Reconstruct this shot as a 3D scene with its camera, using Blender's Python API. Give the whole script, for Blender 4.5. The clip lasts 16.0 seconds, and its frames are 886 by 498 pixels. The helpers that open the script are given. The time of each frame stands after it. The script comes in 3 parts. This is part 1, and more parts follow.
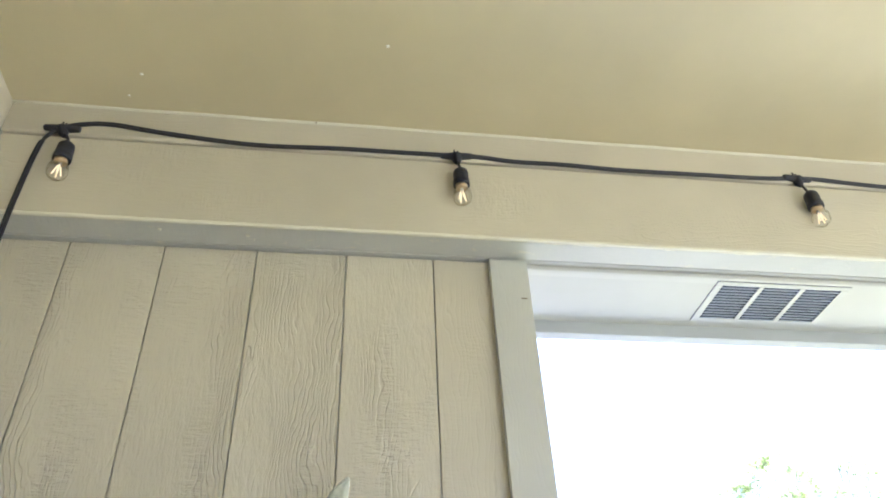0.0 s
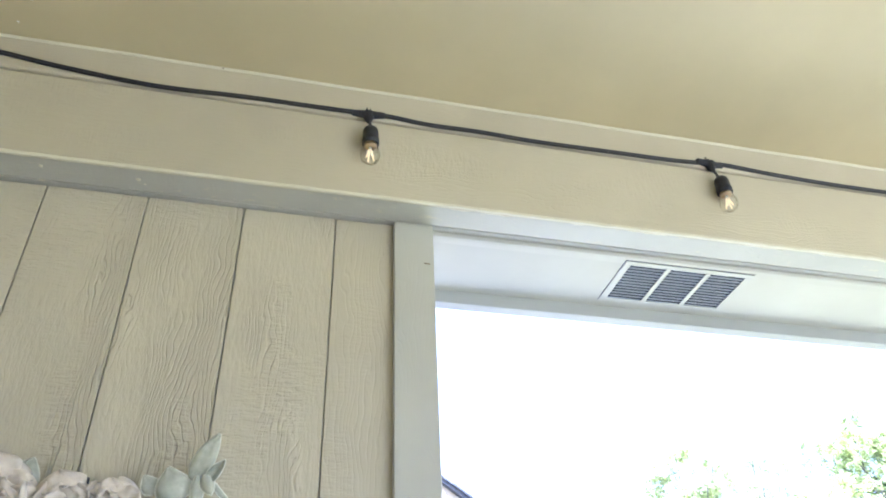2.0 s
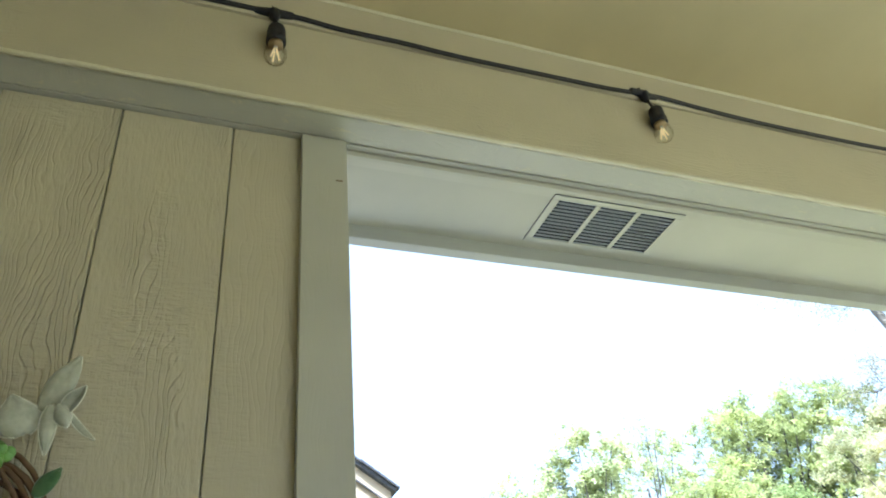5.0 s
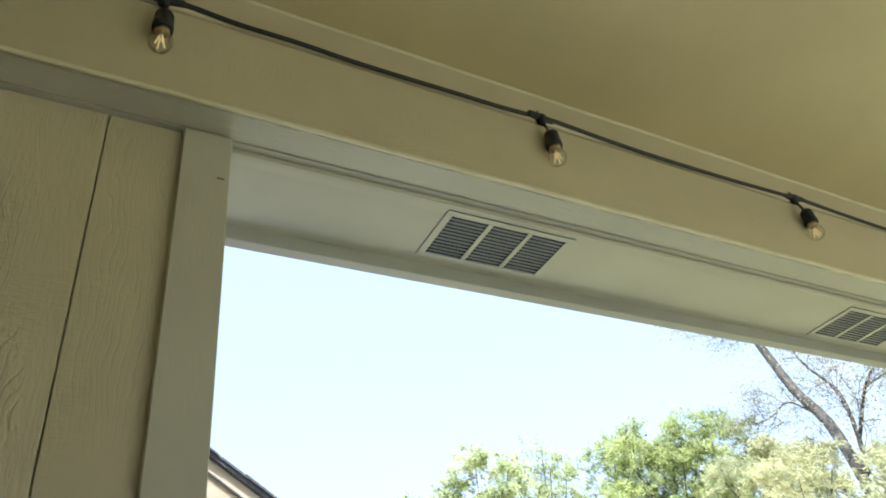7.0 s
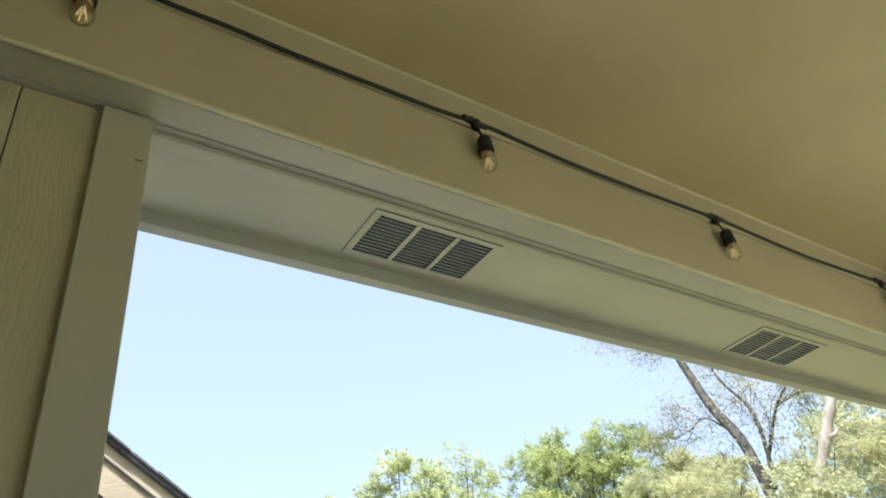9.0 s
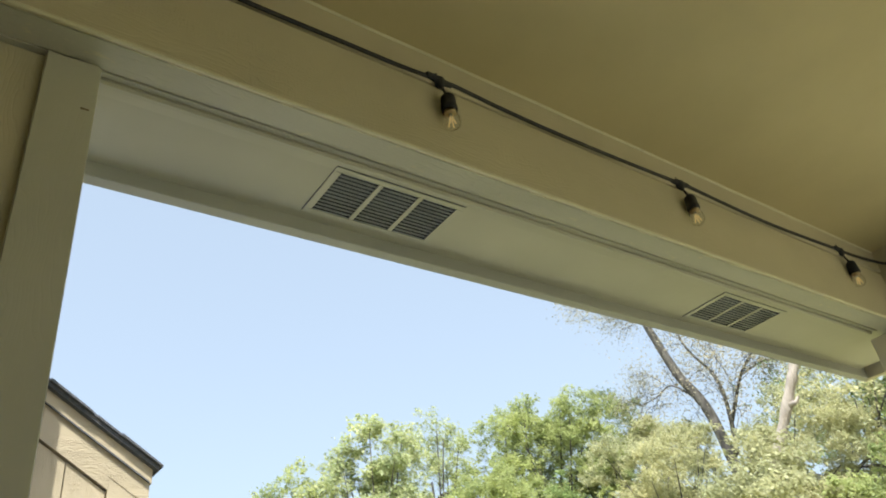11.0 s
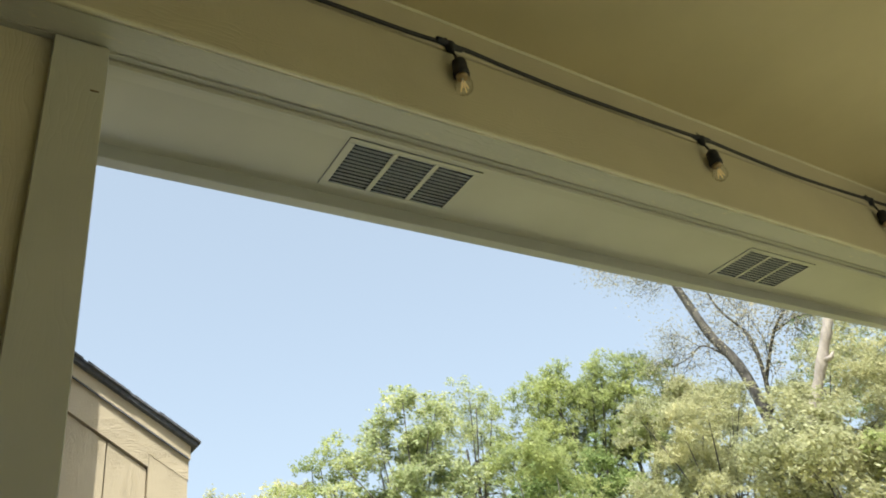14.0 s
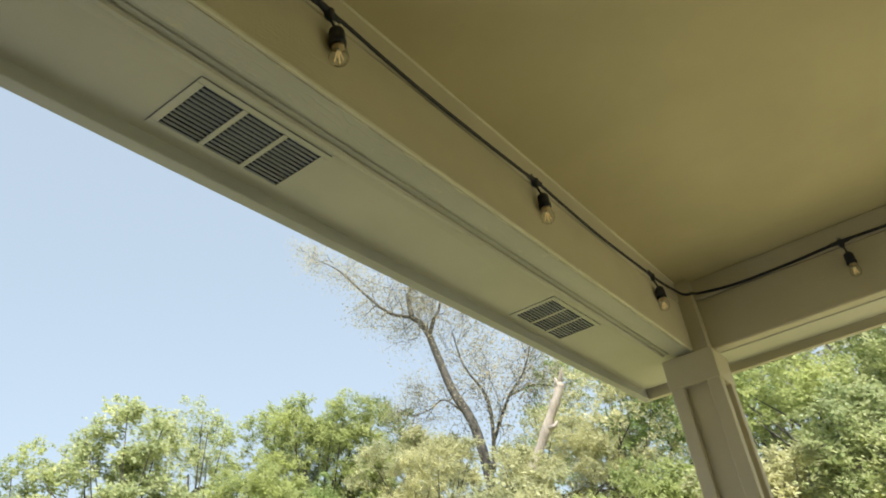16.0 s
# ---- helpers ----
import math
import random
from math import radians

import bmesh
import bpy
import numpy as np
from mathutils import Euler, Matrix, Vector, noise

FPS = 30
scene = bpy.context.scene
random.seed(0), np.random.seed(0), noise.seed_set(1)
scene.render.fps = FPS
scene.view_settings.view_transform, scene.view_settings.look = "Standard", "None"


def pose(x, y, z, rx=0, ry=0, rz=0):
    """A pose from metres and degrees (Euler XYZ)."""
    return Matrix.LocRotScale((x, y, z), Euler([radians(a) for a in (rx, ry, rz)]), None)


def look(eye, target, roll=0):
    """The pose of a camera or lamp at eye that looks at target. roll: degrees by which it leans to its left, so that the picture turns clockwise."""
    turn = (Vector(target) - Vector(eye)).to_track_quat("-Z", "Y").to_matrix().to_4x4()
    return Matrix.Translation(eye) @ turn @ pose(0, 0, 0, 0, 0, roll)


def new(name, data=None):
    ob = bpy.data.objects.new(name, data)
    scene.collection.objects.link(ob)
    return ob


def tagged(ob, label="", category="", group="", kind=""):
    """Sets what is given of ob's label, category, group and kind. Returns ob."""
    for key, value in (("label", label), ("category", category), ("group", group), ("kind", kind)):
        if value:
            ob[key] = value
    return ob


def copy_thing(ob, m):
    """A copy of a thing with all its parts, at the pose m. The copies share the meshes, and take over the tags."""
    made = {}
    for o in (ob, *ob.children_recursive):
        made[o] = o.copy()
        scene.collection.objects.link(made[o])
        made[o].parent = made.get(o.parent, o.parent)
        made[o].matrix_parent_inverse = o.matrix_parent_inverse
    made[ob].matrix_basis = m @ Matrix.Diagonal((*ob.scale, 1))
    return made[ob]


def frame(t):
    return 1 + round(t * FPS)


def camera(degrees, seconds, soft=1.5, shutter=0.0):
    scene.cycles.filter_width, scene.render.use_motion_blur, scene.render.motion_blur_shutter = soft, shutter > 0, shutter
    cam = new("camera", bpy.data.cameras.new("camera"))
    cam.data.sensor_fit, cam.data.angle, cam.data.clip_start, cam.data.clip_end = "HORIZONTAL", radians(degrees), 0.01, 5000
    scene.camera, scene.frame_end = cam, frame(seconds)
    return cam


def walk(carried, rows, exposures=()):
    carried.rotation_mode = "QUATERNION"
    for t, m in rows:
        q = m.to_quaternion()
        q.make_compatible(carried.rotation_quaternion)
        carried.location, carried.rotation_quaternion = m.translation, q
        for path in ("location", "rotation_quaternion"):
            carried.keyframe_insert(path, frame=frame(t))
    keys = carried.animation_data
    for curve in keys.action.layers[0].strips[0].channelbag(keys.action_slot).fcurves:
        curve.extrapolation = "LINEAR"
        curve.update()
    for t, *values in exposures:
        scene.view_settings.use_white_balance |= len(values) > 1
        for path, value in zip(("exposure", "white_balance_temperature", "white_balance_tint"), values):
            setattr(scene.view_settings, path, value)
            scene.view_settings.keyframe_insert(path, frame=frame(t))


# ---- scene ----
cam = camera(61.8, 16.0, soft=1.9)
PATH = [
    (0, (-0.207, -1.388, 1.544), (0.055, 0.172, 2.768), -2.9),
    (0.5, (-0.171, -1.378, 1.542), (0.123, 0.181, 2.76), -2.5),
    (1, (-0.142, -1.368, 1.541), (0.188, 0.191, 2.749), -2.2),
    (1.5, (-0.128, -1.348, 1.531), (0.245, 0.208, 2.73), -2.4),
    (2, (-0.105, -1.337, 1.53), (0.309, 0.221, 2.715), -2.6),
    (2.5, (-0.086, -1.328, 1.531), (0.369, 0.227, 2.704), -3.1),
    (3, (-0.076, -1.317, 1.534), (0.424, 0.233, 2.695), -3.6),
    (5.5, (-0.05, -1.075, 1.521), (0.65, 0.403, 2.672), -7.4),
    (6, (-0.024, -1.07, 1.528), (0.73, 0.373, 2.69), -8.0),
    (6.5, (-0.009, -1.084, 1.527), (0.796, 0.331, 2.689), -8.0),
    (7, (0.002, -1.098, 1.522), (0.862, 0.284, 2.684), -8.0),
    (7.5, (0.01, -1.095, 1.522), (0.92, 0.253, 2.686), -8.2),
    (8, (0.018, -1.105, 1.527), (0.969, 0.214, 2.691), -8.3),
    (8.5, (0.015, -1.098, 1.525), (1.002, 0.196, 2.687), -8.5),
    (9, (0.029, -1.097, 1.518), (1.034, 0.192, 2.67), -8.3),
    (11.5, (0.073, -1.091, 1.51), (1.168, 0.208, 2.566), -8.7),
    (12, (0.076, -1.096, 1.512), (1.177, 0.208, 2.555), -8.6),
    (12.5, (0.078, -1.093, 1.505), (1.183, 0.221, 2.531), -8.3),
    (13, (0.086, -1.093, 1.502), (1.186, 0.235, 2.515), -8.5),
    (13.5, (0.095, -1.082, 1.507), (1.176, 0.267, 2.512), -9.1),
    (14, (0.09, -1.092, 1.506), (1.13, 0.282, 2.52), -9.7),
    (14.5, (0.059, -1.115, 1.513), (1.021, 0.285, 2.568), -10.3),
    (15, (0.06, -1.104, 1.518), (1.074, 0.241, 2.595), -8.9),
    (15.5, (0.052, -0.982, 1.512), (1.312, 0.154, 2.571), -8.9),
    (16, (0.069, -0.869, 1.503), (1.533, 0.046, 2.514), -8.8),
]
EXPOSURES = [(0.0, 2.85, 4780, 27), (1.5, 2.85, 4640, 27), (3.2, 2.54, 4640, 24), (5.3, 1.68, 5250, 9), (7.0, 1.27, 5600, 9), (9.0, 0.92, 5900, 8), (12.5, 0.6, 6350, 4), (14.5, 0.57, 6350, 4), (16.0, 0.57, 6500, 4)]
walk(cam, [(t, look(eye, target, roll)) for t, eye, target, roll in PATH], EXPOSURES)

# ---- world, sun ----
SUN_AZ, SUN_EL = radians(216), radians(56)
world = bpy.data.worlds.new("sky")
scene.world = world
world.use_nodes = True
wn = world.node_tree
sky = wn.nodes.new("ShaderNodeTexSky")
sky.sky_type, sky.sun_disc = "NISHITA", False
sky.sun_elevation, sky.sun_rotation = SUN_EL, SUN_AZ
sky.air_density, sky.dust_density, sky.ozone_density = 1.0, 4.0, 1.0
haze = wn.nodes.new("ShaderNodeHueSaturation")
haze.inputs["Saturation"].default_value = 0.75
wn.links.new(sky.outputs[0], haze.inputs["Color"])
veil = wn.nodes.new("ShaderNodeMix")
veil.data_type = "RGBA"
veil.inputs[0].default_value = 0.6
veil.inputs[7].default_value = (1.98, 2.28, 2.68, 1)    # even summer haze over the whole sky
wn.links.new(haze.outputs[0], veil.inputs[6])
wn.links.new(veil.outputs[2], wn.nodes["Background"].inputs[0])
wn.nodes["Background"].inputs[1].default_value = 0.215
sun = new("sun", bpy.data.lights.new("sun", "SUN"))
sun.data.energy, sun.data.angle, sun.data.color = 5.0, radians(0.6), (1.0, 0.95, 0.86)
to_sun = Vector((math.sin(SUN_AZ) * math.cos(SUN_EL), math.cos(SUN_AZ) * math.cos(SUN_EL), math.sin(SUN_EL)))
sun.matrix_basis = look(to_sun * 30, (0, 0, 0))


# ---- materials ----
def material(name, rough=0.6, metal=0.0):
    m = bpy.data.materials.new(name)
    m.use_nodes = True
    b = m.node_tree.nodes["Principled BSDF"]
    b.inputs["Roughness"].default_value = rough
    b.inputs["Metallic"].default_value = metal
    return m, m.node_tree, b


def node(nt, kind, **values):
    n = nt.nodes.new(kind)
    for key, value in values.items():
        n.inputs[key.replace("_", " ")].default_value = value
    return n


def coords(nt, scale=(1, 1, 1), shift=False):
    """World-sized coordinates, stretched; shift moves them by each object's own random number."""
    tc, mp = nt.nodes.new("ShaderNodeTexCoord"), nt.nodes.new("ShaderNodeMapping")
    mp.inputs["Scale"].default_value = scale
    nt.links.new(tc.outputs["Object"], mp.inputs["Vector"])
    if shift:
        oi = nt.nodes.new("ShaderNodeObjectInfo")
        mul = nt.nodes.new("ShaderNodeMath")
        mul.operation = "MULTIPLY"
        mul.inputs[1].default_value = 37.0
        nt.links.new(oi.outputs["Random"], mul.inputs[0])
        comb = nt.nodes.new("ShaderNodeCombineXYZ")
        for i in range(3):
            nt.links.new(mul.outputs[0], comb.inputs[i])
        nt.links.new(comb.outputs[0], mp.inputs["Location"])
    return mp.outputs[0]


def ramp(nt, fac, stops):
    r = nt.nodes.new("ShaderNodeValToRGB")
    els = r.color_ramp.elements
    while len(els) < len(stops):
        els.new(0.5)
    for e, (p, c) in zip(els, stops):
        e.position, e.color = p, (*c, 1) if len(c) == 3 else c
    nt.links.new(fac, r.inputs[0])
    return r.outputs[0]


def math_node(nt, op, a, b):
    n = nt.nodes.new("ShaderNodeMath")
    n.operation = op
    for i, v in enumerate((a, b)):
        if isinstance(v, (int, float)):
            n.inputs[i].default_value = v
        else:
            nt.links.new(v, n.inputs[i])
    return n.outputs[0]


def noise_tex(nt, vec, scale, detail=4.0, rough=0.55):
    n = node(nt, "ShaderNodeTexNoise", Scale=scale, Detail=detail, Roughness=rough)
    nt.links.new(vec, n.inputs["Vector"])
    return n.outputs["Fac"]


def tones(base, lo, hi):
    return tuple(c * lo for c in base), tuple(c * hi for c in base)


KHAKI = (0.505, 0.468, 0.37)
COOL = (0.460, 0.462, 0.432)


def paint(name, grain="", base=KHAKI, rough=0.5, strength=0.55, wear=0.0):
    """Khaki exterior paint; grain is the axis along which a pressed wood grain runs."""
    m, nt, b = material(name, rough)
    vec = coords(nt, shift=True)
    lo, hi = tones(base, 0.9, 1.08)
    big = noise_tex(nt, vec, 1.7, 5, 0.6)
    col = ramp(nt, big, [(0.3, lo), (0.7, hi)])
    fine = noise_tex(nt, vec, 190.0, 3)
    height = math_node(nt, "MULTIPLY", fine, 0.12)
    if grain:
        stretch = {"x": (0.3, 1, 1), "z": (1, 1, 0.3), "y": (1, 0.3, 1), "under": (0.3, 1, 1)}[grain]
        gv = coords(nt, stretch, shift=True)
        w = node(nt, "ShaderNodeTexWave", Scale=32.0, Distortion=34.0, Detail=3.0)
        w.inputs["Detail Scale"].default_value = 0.4
        w.inputs["Detail Roughness"].default_value = 0.5
        w.bands_direction = {"x": "Z", "z": "X", "y": "Z", "under": "Y"}[grain]
        nt.links.new(gv, w.inputs["Vector"])
        line = ramp(nt, w.outputs["Fac"], [(0.02, (0, 0, 0)), (0.24, (1, 1, 1))])
        patch = ramp(nt, noise_tex(nt, gv, 6.5, 3), [(0.47, (0.04, 0.04, 0.04)), (0.60, (1, 1, 1))])
        chop = noise_tex(nt, coords(nt, tuple(s * 0.8 if s < 1 else s for s in stretch), True), 120.0, 4, 0.65)
        # short cross ticks, as if pressed from rough-sawn wood, in patches of their own
        saw = ramp(nt, noise_tex(nt, coords(nt, tuple(2.2 if s < 1 else 0.55 for s in stretch), True), 62.0, 2), [(0.42, (0, 0, 0)), (0.6, (1, 1, 1))])
        where = ramp(nt, noise_tex(nt, coords(nt, stretch, True), 8.5, 2), [(0.5, (0, 0, 0)), (0.62, (1, 1, 1))])
        g = math_node(nt, "ADD", math_node(nt, "MULTIPLY", line, patch), math_node(nt, "MULTIPLY", math_node(nt, "MULTIPLY", saw, where), 0.55))
        height = math_node(nt, "ADD", height, math_node(nt, "MULTIPLY", g, 0.95))
        height = math_node(nt, "ADD", height, math_node(nt, "MULTIPLY", chop, 1.1))
    if wear:
        chip = ramp(nt, noise_tex(nt, coords(nt, (1, 2.5, 1)), 26.0, 6, 0.7), [(0.61, (0, 0, 0)), (0.65, (1, 1, 1))])
        mx = nt.nodes.new("ShaderNodeMix")
        mx.data_type = "RGBA"
        nt.links.new(math_node(nt, "MULTIPLY", chip, wear), mx.inputs[0])
        nt.links.new(col, mx.inputs[6])
        mx.inputs[7].default_value = (0.62, 0.57, 0.42, 1)
        col = mx.outputs[2]
        height = math_node(nt, "ADD", height, math_node(nt, "MULTIPLY", chip, -0.9))
    nt.links.new(col, b.inputs["Base Color"])
    bump = node(nt, "ShaderNodeBump", Strength=strength, Distance=0.0022)
    nt.links.new(height, bump.inputs["Height"])
    nt.links.new(bump.outputs[0], b.inputs["Normal"])
    return m


def mottled(name, a, c, scale, rough=0.7, bump_d=0.0, metal=0.0, stretch=(1, 1, 1), detail=5.0):
    m, nt, b = material(name, rough, metal)
    vec = coords(nt, stretch)
    n = noise_tex(nt, vec, scale, detail, 0.62)
    nt.links.new(ramp(nt, n, [(0.3, a), (0.72, c)]), b.inputs["Base Color"])
    if bump_d:
        bp = node(nt, "ShaderNodeBump", Strength=0.7, Distance=bump_d)
        nt.links.new(noise_tex(nt, vec, scale * 3.1, 4), bp.inputs["Height"])
        nt.links.new(bp.outputs[0], b.inputs["Normal"])
    return m


def leaf_material(name, dark, light, through_light=0.35, rough=0.62):
    m, nt, b = material(name, rough)
    b.inputs["Specular IOR Level"].default_value = 0.25
    geo = nt.nodes.new("ShaderNodeNewGeometry")
    col = ramp(nt, geo.outputs["Random Per Island"], [(0.0, dark), (1.0, light)])
    big = ramp(nt, noise_tex(nt, coords(nt), 0.55, 3), [(0.35, (0.72, 0.76, 0.7)), (0.68, (1.2, 1.15, 1.0))])
    mx = nt.nodes.new("ShaderNodeMix")
    mx.data_type, mx.blend_type = "RGBA", "MULTIPLY"
    mx.inputs[0].default_value = 1.0
    nt.links.new(col, mx.inputs[6])
    nt.links.new(big, mx.inputs[7])
    nt.links.new(mx.outputs[2], b.inputs["Base Color"])
    tr = nt.nodes.new("ShaderNodeBsdfTranslucent")
    nt.links.new(mx.outputs[2], tr.inputs["Color"])
    mix = nt.nodes.new("ShaderNodeMixShader")
    mix.inputs[0].default_value = through_light
    nt.links.new(b.outputs[0], mix.inputs[1])
    nt.links.new(tr.outputs[0], mix.inputs[2])
    nt.links.new(mix.outputs[0], nt.nodes["Material Output"].inputs[0])
    return m


M_SIDING = paint("khaki_siding_paint", "z", base=(0.508, 0.472, 0.378), rough=0.45, strength=1.0)
M_PLAIN_SIDING = paint("khaki_plain_siding_paint", "z", base=(0.508, 0.472, 0.378), rough=0.45, strength=0.3)
M_BEAM = paint("khaki_beam_paint", "x", strength=0.48)
M_SIDE_BEAM = paint("khaki_side_beam_paint", "y", strength=0.42)
M_UNDER = paint("khaki_weathered_paint", "under", base=COOL, strength=0.3, wear=0.5)
M_TRIM = paint("grey_khaki_trim_paint", "z", base=COOL, strength=0.13)
# Darker, bluer than the trim: the fascia's inner shade is put into its colour
M_FASCIA = paint("fascia_paint_with_shade", "x", base=(0.385, 0.40, 0.41), strength=0.14)
M_POST = paint("khaki_post_paint", "z", strength=0.14)
M_SMOOTH = paint("khaki_smooth_paint", base=(0.475, 0.472, 0.425), strength=0.4)
M_CEILING = paint("khaki_ceiling_paint", base=(0.515, 0.458, 0.29), rough=0.62, strength=0.5)
M_SPECK = mottled("pale_filler", (0.70, 0.69, 0.64), (0.80, 0.79, 0.74), 40, 0.6)
M_CAULK = mottled("painted_caulk", (0.60, 0.58, 0.47), (0.70, 0.68, 0.57), 12, 0.4)
M_RUBBER = mottled("black_rubber", (0.008, 0.010, 0.020), (0.015, 0.018, 0.034), 60, 0.55, 0.0004)
M_CABLE = mottled("black_cable_jacket", (0.009, 0.011, 0.020), (0.016, 0.018, 0.032), 30, 0.55)
M_BRASS = mottled("bulb_cap_metal", (0.45, 0.36, 0.24), (0.6, 0.5, 0.36), 40, 0.3, metal=1.0)
M_FILAMENT = mottled("yellow_phosphor", (0.85, 0.66, 0.30), (0.93, 0.78, 0.45), 80, 0.5)
fil = M_FILAMENT.node_tree.nodes["Principled BSDF"]
fil.inputs["Emission Color"].default_value = (1.0, 0.80, 0.45, 1)
fil.inputs["Emission Strength"].default_value = 0.1
# Bluish: sky light that reaches the vent hollows is put into this dark colour
M_DARK = mottled("dark_with_sky_tint", (0.05, 0.062, 0.10), (0.08, 0.095, 0.14), 9, 0.9)
M_VENT = paint("vent_enamel", base=(0.465, 0.468, 0.435), rough=0.4, strength=0.15)
# The blue of reflected sky is put into the louvres' base colour
M_SLAT = paint("louvre_enamel_with_sky_blue", base=(0.46, 0.495, 0.56), rough=0.3, strength=0.1)
M_CONCRETE = mottled("concrete", (0.21, 0.225, 0.245), (0.28, 0.295, 0.315), 3, 0.85, 0.002)
M_SLAB = mottled("stained_slab", (0.30, 0.262, 0.145), (0.40, 0.35, 0.20), 3, 0.8, 0.002)
M_DARK_GROUND = mottled("dark_unseen_ground", (0.055, 0.052, 0.042), (0.085, 0.08, 0.06), 3, 0.85, 0.002)
M_BOUNCE = mottled("tan_bounce_concrete", (0.43, 0.375, 0.20), (0.55, 0.485, 0.27), 3, 0.85, 0.002)
M_GRASS_GROUND = mottled("lawn_soil", (0.26, 0.25, 0.075), (0.36, 0.335, 0.115), 0.8, 0.9, 0.02)
M_NEIGHBOUR = paint("tan_siding_paint", "z", base=(0.43, 0.355, 0.245), rough=0.6, strength=0.9)
M_RAKE = paint("tan_rake_paint", "x", base=(0.43, 0.355, 0.245), rough=0.6, strength=0.9)
M_SHINGLE = mottled("grey_shingle", (0.05, 0.055, 0.065), (0.12, 0.12, 0.13), 40, 0.9, 0.003)
M_BARK = mottled("grey_bark", (0.05, 0.046, 0.042), (0.17, 0.155, 0.14), 7, 0.9, 0.02, stretch=(1, 1, 0.3))
M_SNAG = mottled("bare_dead_wood", (0.34, 0.28, 0.25), (0.62, 0.55, 0.50), 6, 0.85, 0.05, stretch=(1, 1, 0.15))
M_TWIG = mottled("vine_twig", (0.10, 0.06, 0.035), (0.2, 0.13, 0.08), 40, 0.8, 0.001)

M_GLASS, g_nt, g_b = material("clear_bulb_glass", 0.02)
clear = g_nt.nodes.new("ShaderNodeBsdfTransparent")
clear.inputs[0].default_value = (0.97, 0.965, 0.94, 1)
gloss = node(g_nt, "ShaderNodeBsdfGlossy", Roughness=0.03)
edge = node(g_nt, "ShaderNodeFresnel", IOR=1.22)
g_mix = g_nt.nodes.new("ShaderNodeMixShader")
g_nt.links.new(math_node(g_nt, "MULTIPLY", edge.outputs[0], 0.45), g_mix.inputs[0])
g_nt.links.new(clear.outputs[0], g_mix.inputs[1])
g_nt.links.new(gloss.outputs[0], g_mix.inputs[2])
g_nt.links.new(g_mix.outputs[0], g_nt.nodes["Material Output"].inputs[0])


# ---- helpers for building ----
def box(bm, x0, x1, y0, y1, z0, z1, bevel=0.0, segments=1):
    vs = bmesh.ops.create_cube(bm, size=1.0, matrix=Matrix.Translation(((x0 + x1) / 2, (y0 + y1) / 2, (z0 + z1) / 2)) @ Matrix.Diagonal((x1 - x0, y1 - y0, z1 - z0, 1)))["verts"]
    if bevel:
        edges = list({e for v in vs for e in v.link_edges})
        bmesh.ops.bevel(bm, geom=edges, offset=bevel, segments=segments, affect="EDGES", profile=0.5)
    return bm


def made_box(*args, **kw):
    return box(bmesh.new(), *args, **kw)


def mesh_from(name, bm, mat, smooth=False):
    me = bpy.data.meshes.new(name)
    bm.to_mesh(me)
    bm.free()
    me.materials.append(mat)
    if smooth:
        me.polygons.foreach_set("use_smooth", [True] * len(me.polygons))
    return me


def part(name, bm, mat, parent, label="", smooth=False):
    ob = new(name, mesh_from(name, bm, mat, smooth))
    ob.parent = parent
    return tagged(ob, label)


def solid(name, bm, mat, label, category, kind="", group="", smooth=False):
    return tagged(new(name, mesh_from(name, bm, mat, smooth)), label, category, group, kind)


def thing(name, place, label, category, group="", kind=""):
    ob = new(name)
    ob.location = place
    return tagged(ob, label, category, group, kind)


def tube(bm, pts, radii, sides=8, closed_ends=True):
    """A round tube along points with a radius at each."""
    pts = [Vector(p) for p in pts]
    rings, up = [], None
    for i, p in enumerate(pts):
        d = (pts[min(i + 1, len(pts) - 1)] - pts[max(i - 1, 0)]).normalized()
        if up is None:
            up = d.orthogonal().normalized()
        up = (up - d * up.dot(d)).normalized()
        side = d.cross(up)
        r = radii[i] if hasattr(radii, "__len__") else radii
        rings.append([bm.verts.new(p + (up * math.cos(a) + side * math.sin(a)) * r) for a in (2 * math.pi * k / sides for k in range(sides))])
    for a, b in zip(rings, rings[1:]):
        for k in range(sides):
            bm.faces.new((a[k], a[(k + 1) % sides], b[(k + 1) % sides], b[k]))
    if closed_ends:
        bm.faces.new(rings[0][::-1])
        bm.faces.new(rings[-1])
    return bm


def smooth_path(pts, steps=6):
    """Catmull-Rom through points."""
    p = [Vector(q) for q in pts]
    p = [2 * p[0] - p[1]] + p + [2 * p[-1] - p[-2]]
    out = []
    for i in range(1, len(p) - 2):
        for k in range(steps):
            t = k / steps
            out.append(0.5 * (2 * p[i] + (p[i + 1] - p[i - 1]) * t + (2 * p[i - 1] - 5 * p[i] + 4 * p[i + 1] - p[i + 2]) * t * t + (3 * p[i] - p[i - 1] - 3 * p[i + 1] + p[i + 2]) * t ** 3))
    return out + [p[-2]]


def lathe(bm, profile, sides=20, centre=(0, 0, 0)):
    """Turns (radius, z) pairs round the z axis."""
    c = Vector(centre)
    rings = []
    for r, z in profile:
        if r < 1e-6:
            rings.append([bm.verts.new(c + Vector((0, 0, z)))])
        else:
            rings.append([bm.verts.new(c + Vector((r * math.cos(2 * math.pi * k / sides), r * math.sin(2 * math.pi * k / sides), z))) for k in range(sides)])
    for a, b in zip(rings, rings[1:]):
        for k in range(sides):
            j = (k + 1) % sides
            vs = ([a[0]] if len(a) == 1 else [a[k], a[j]]) + ([b[0]] if len(b) == 1 else [b[j], b[k]])
            bm.faces.new(vs)
    return bm


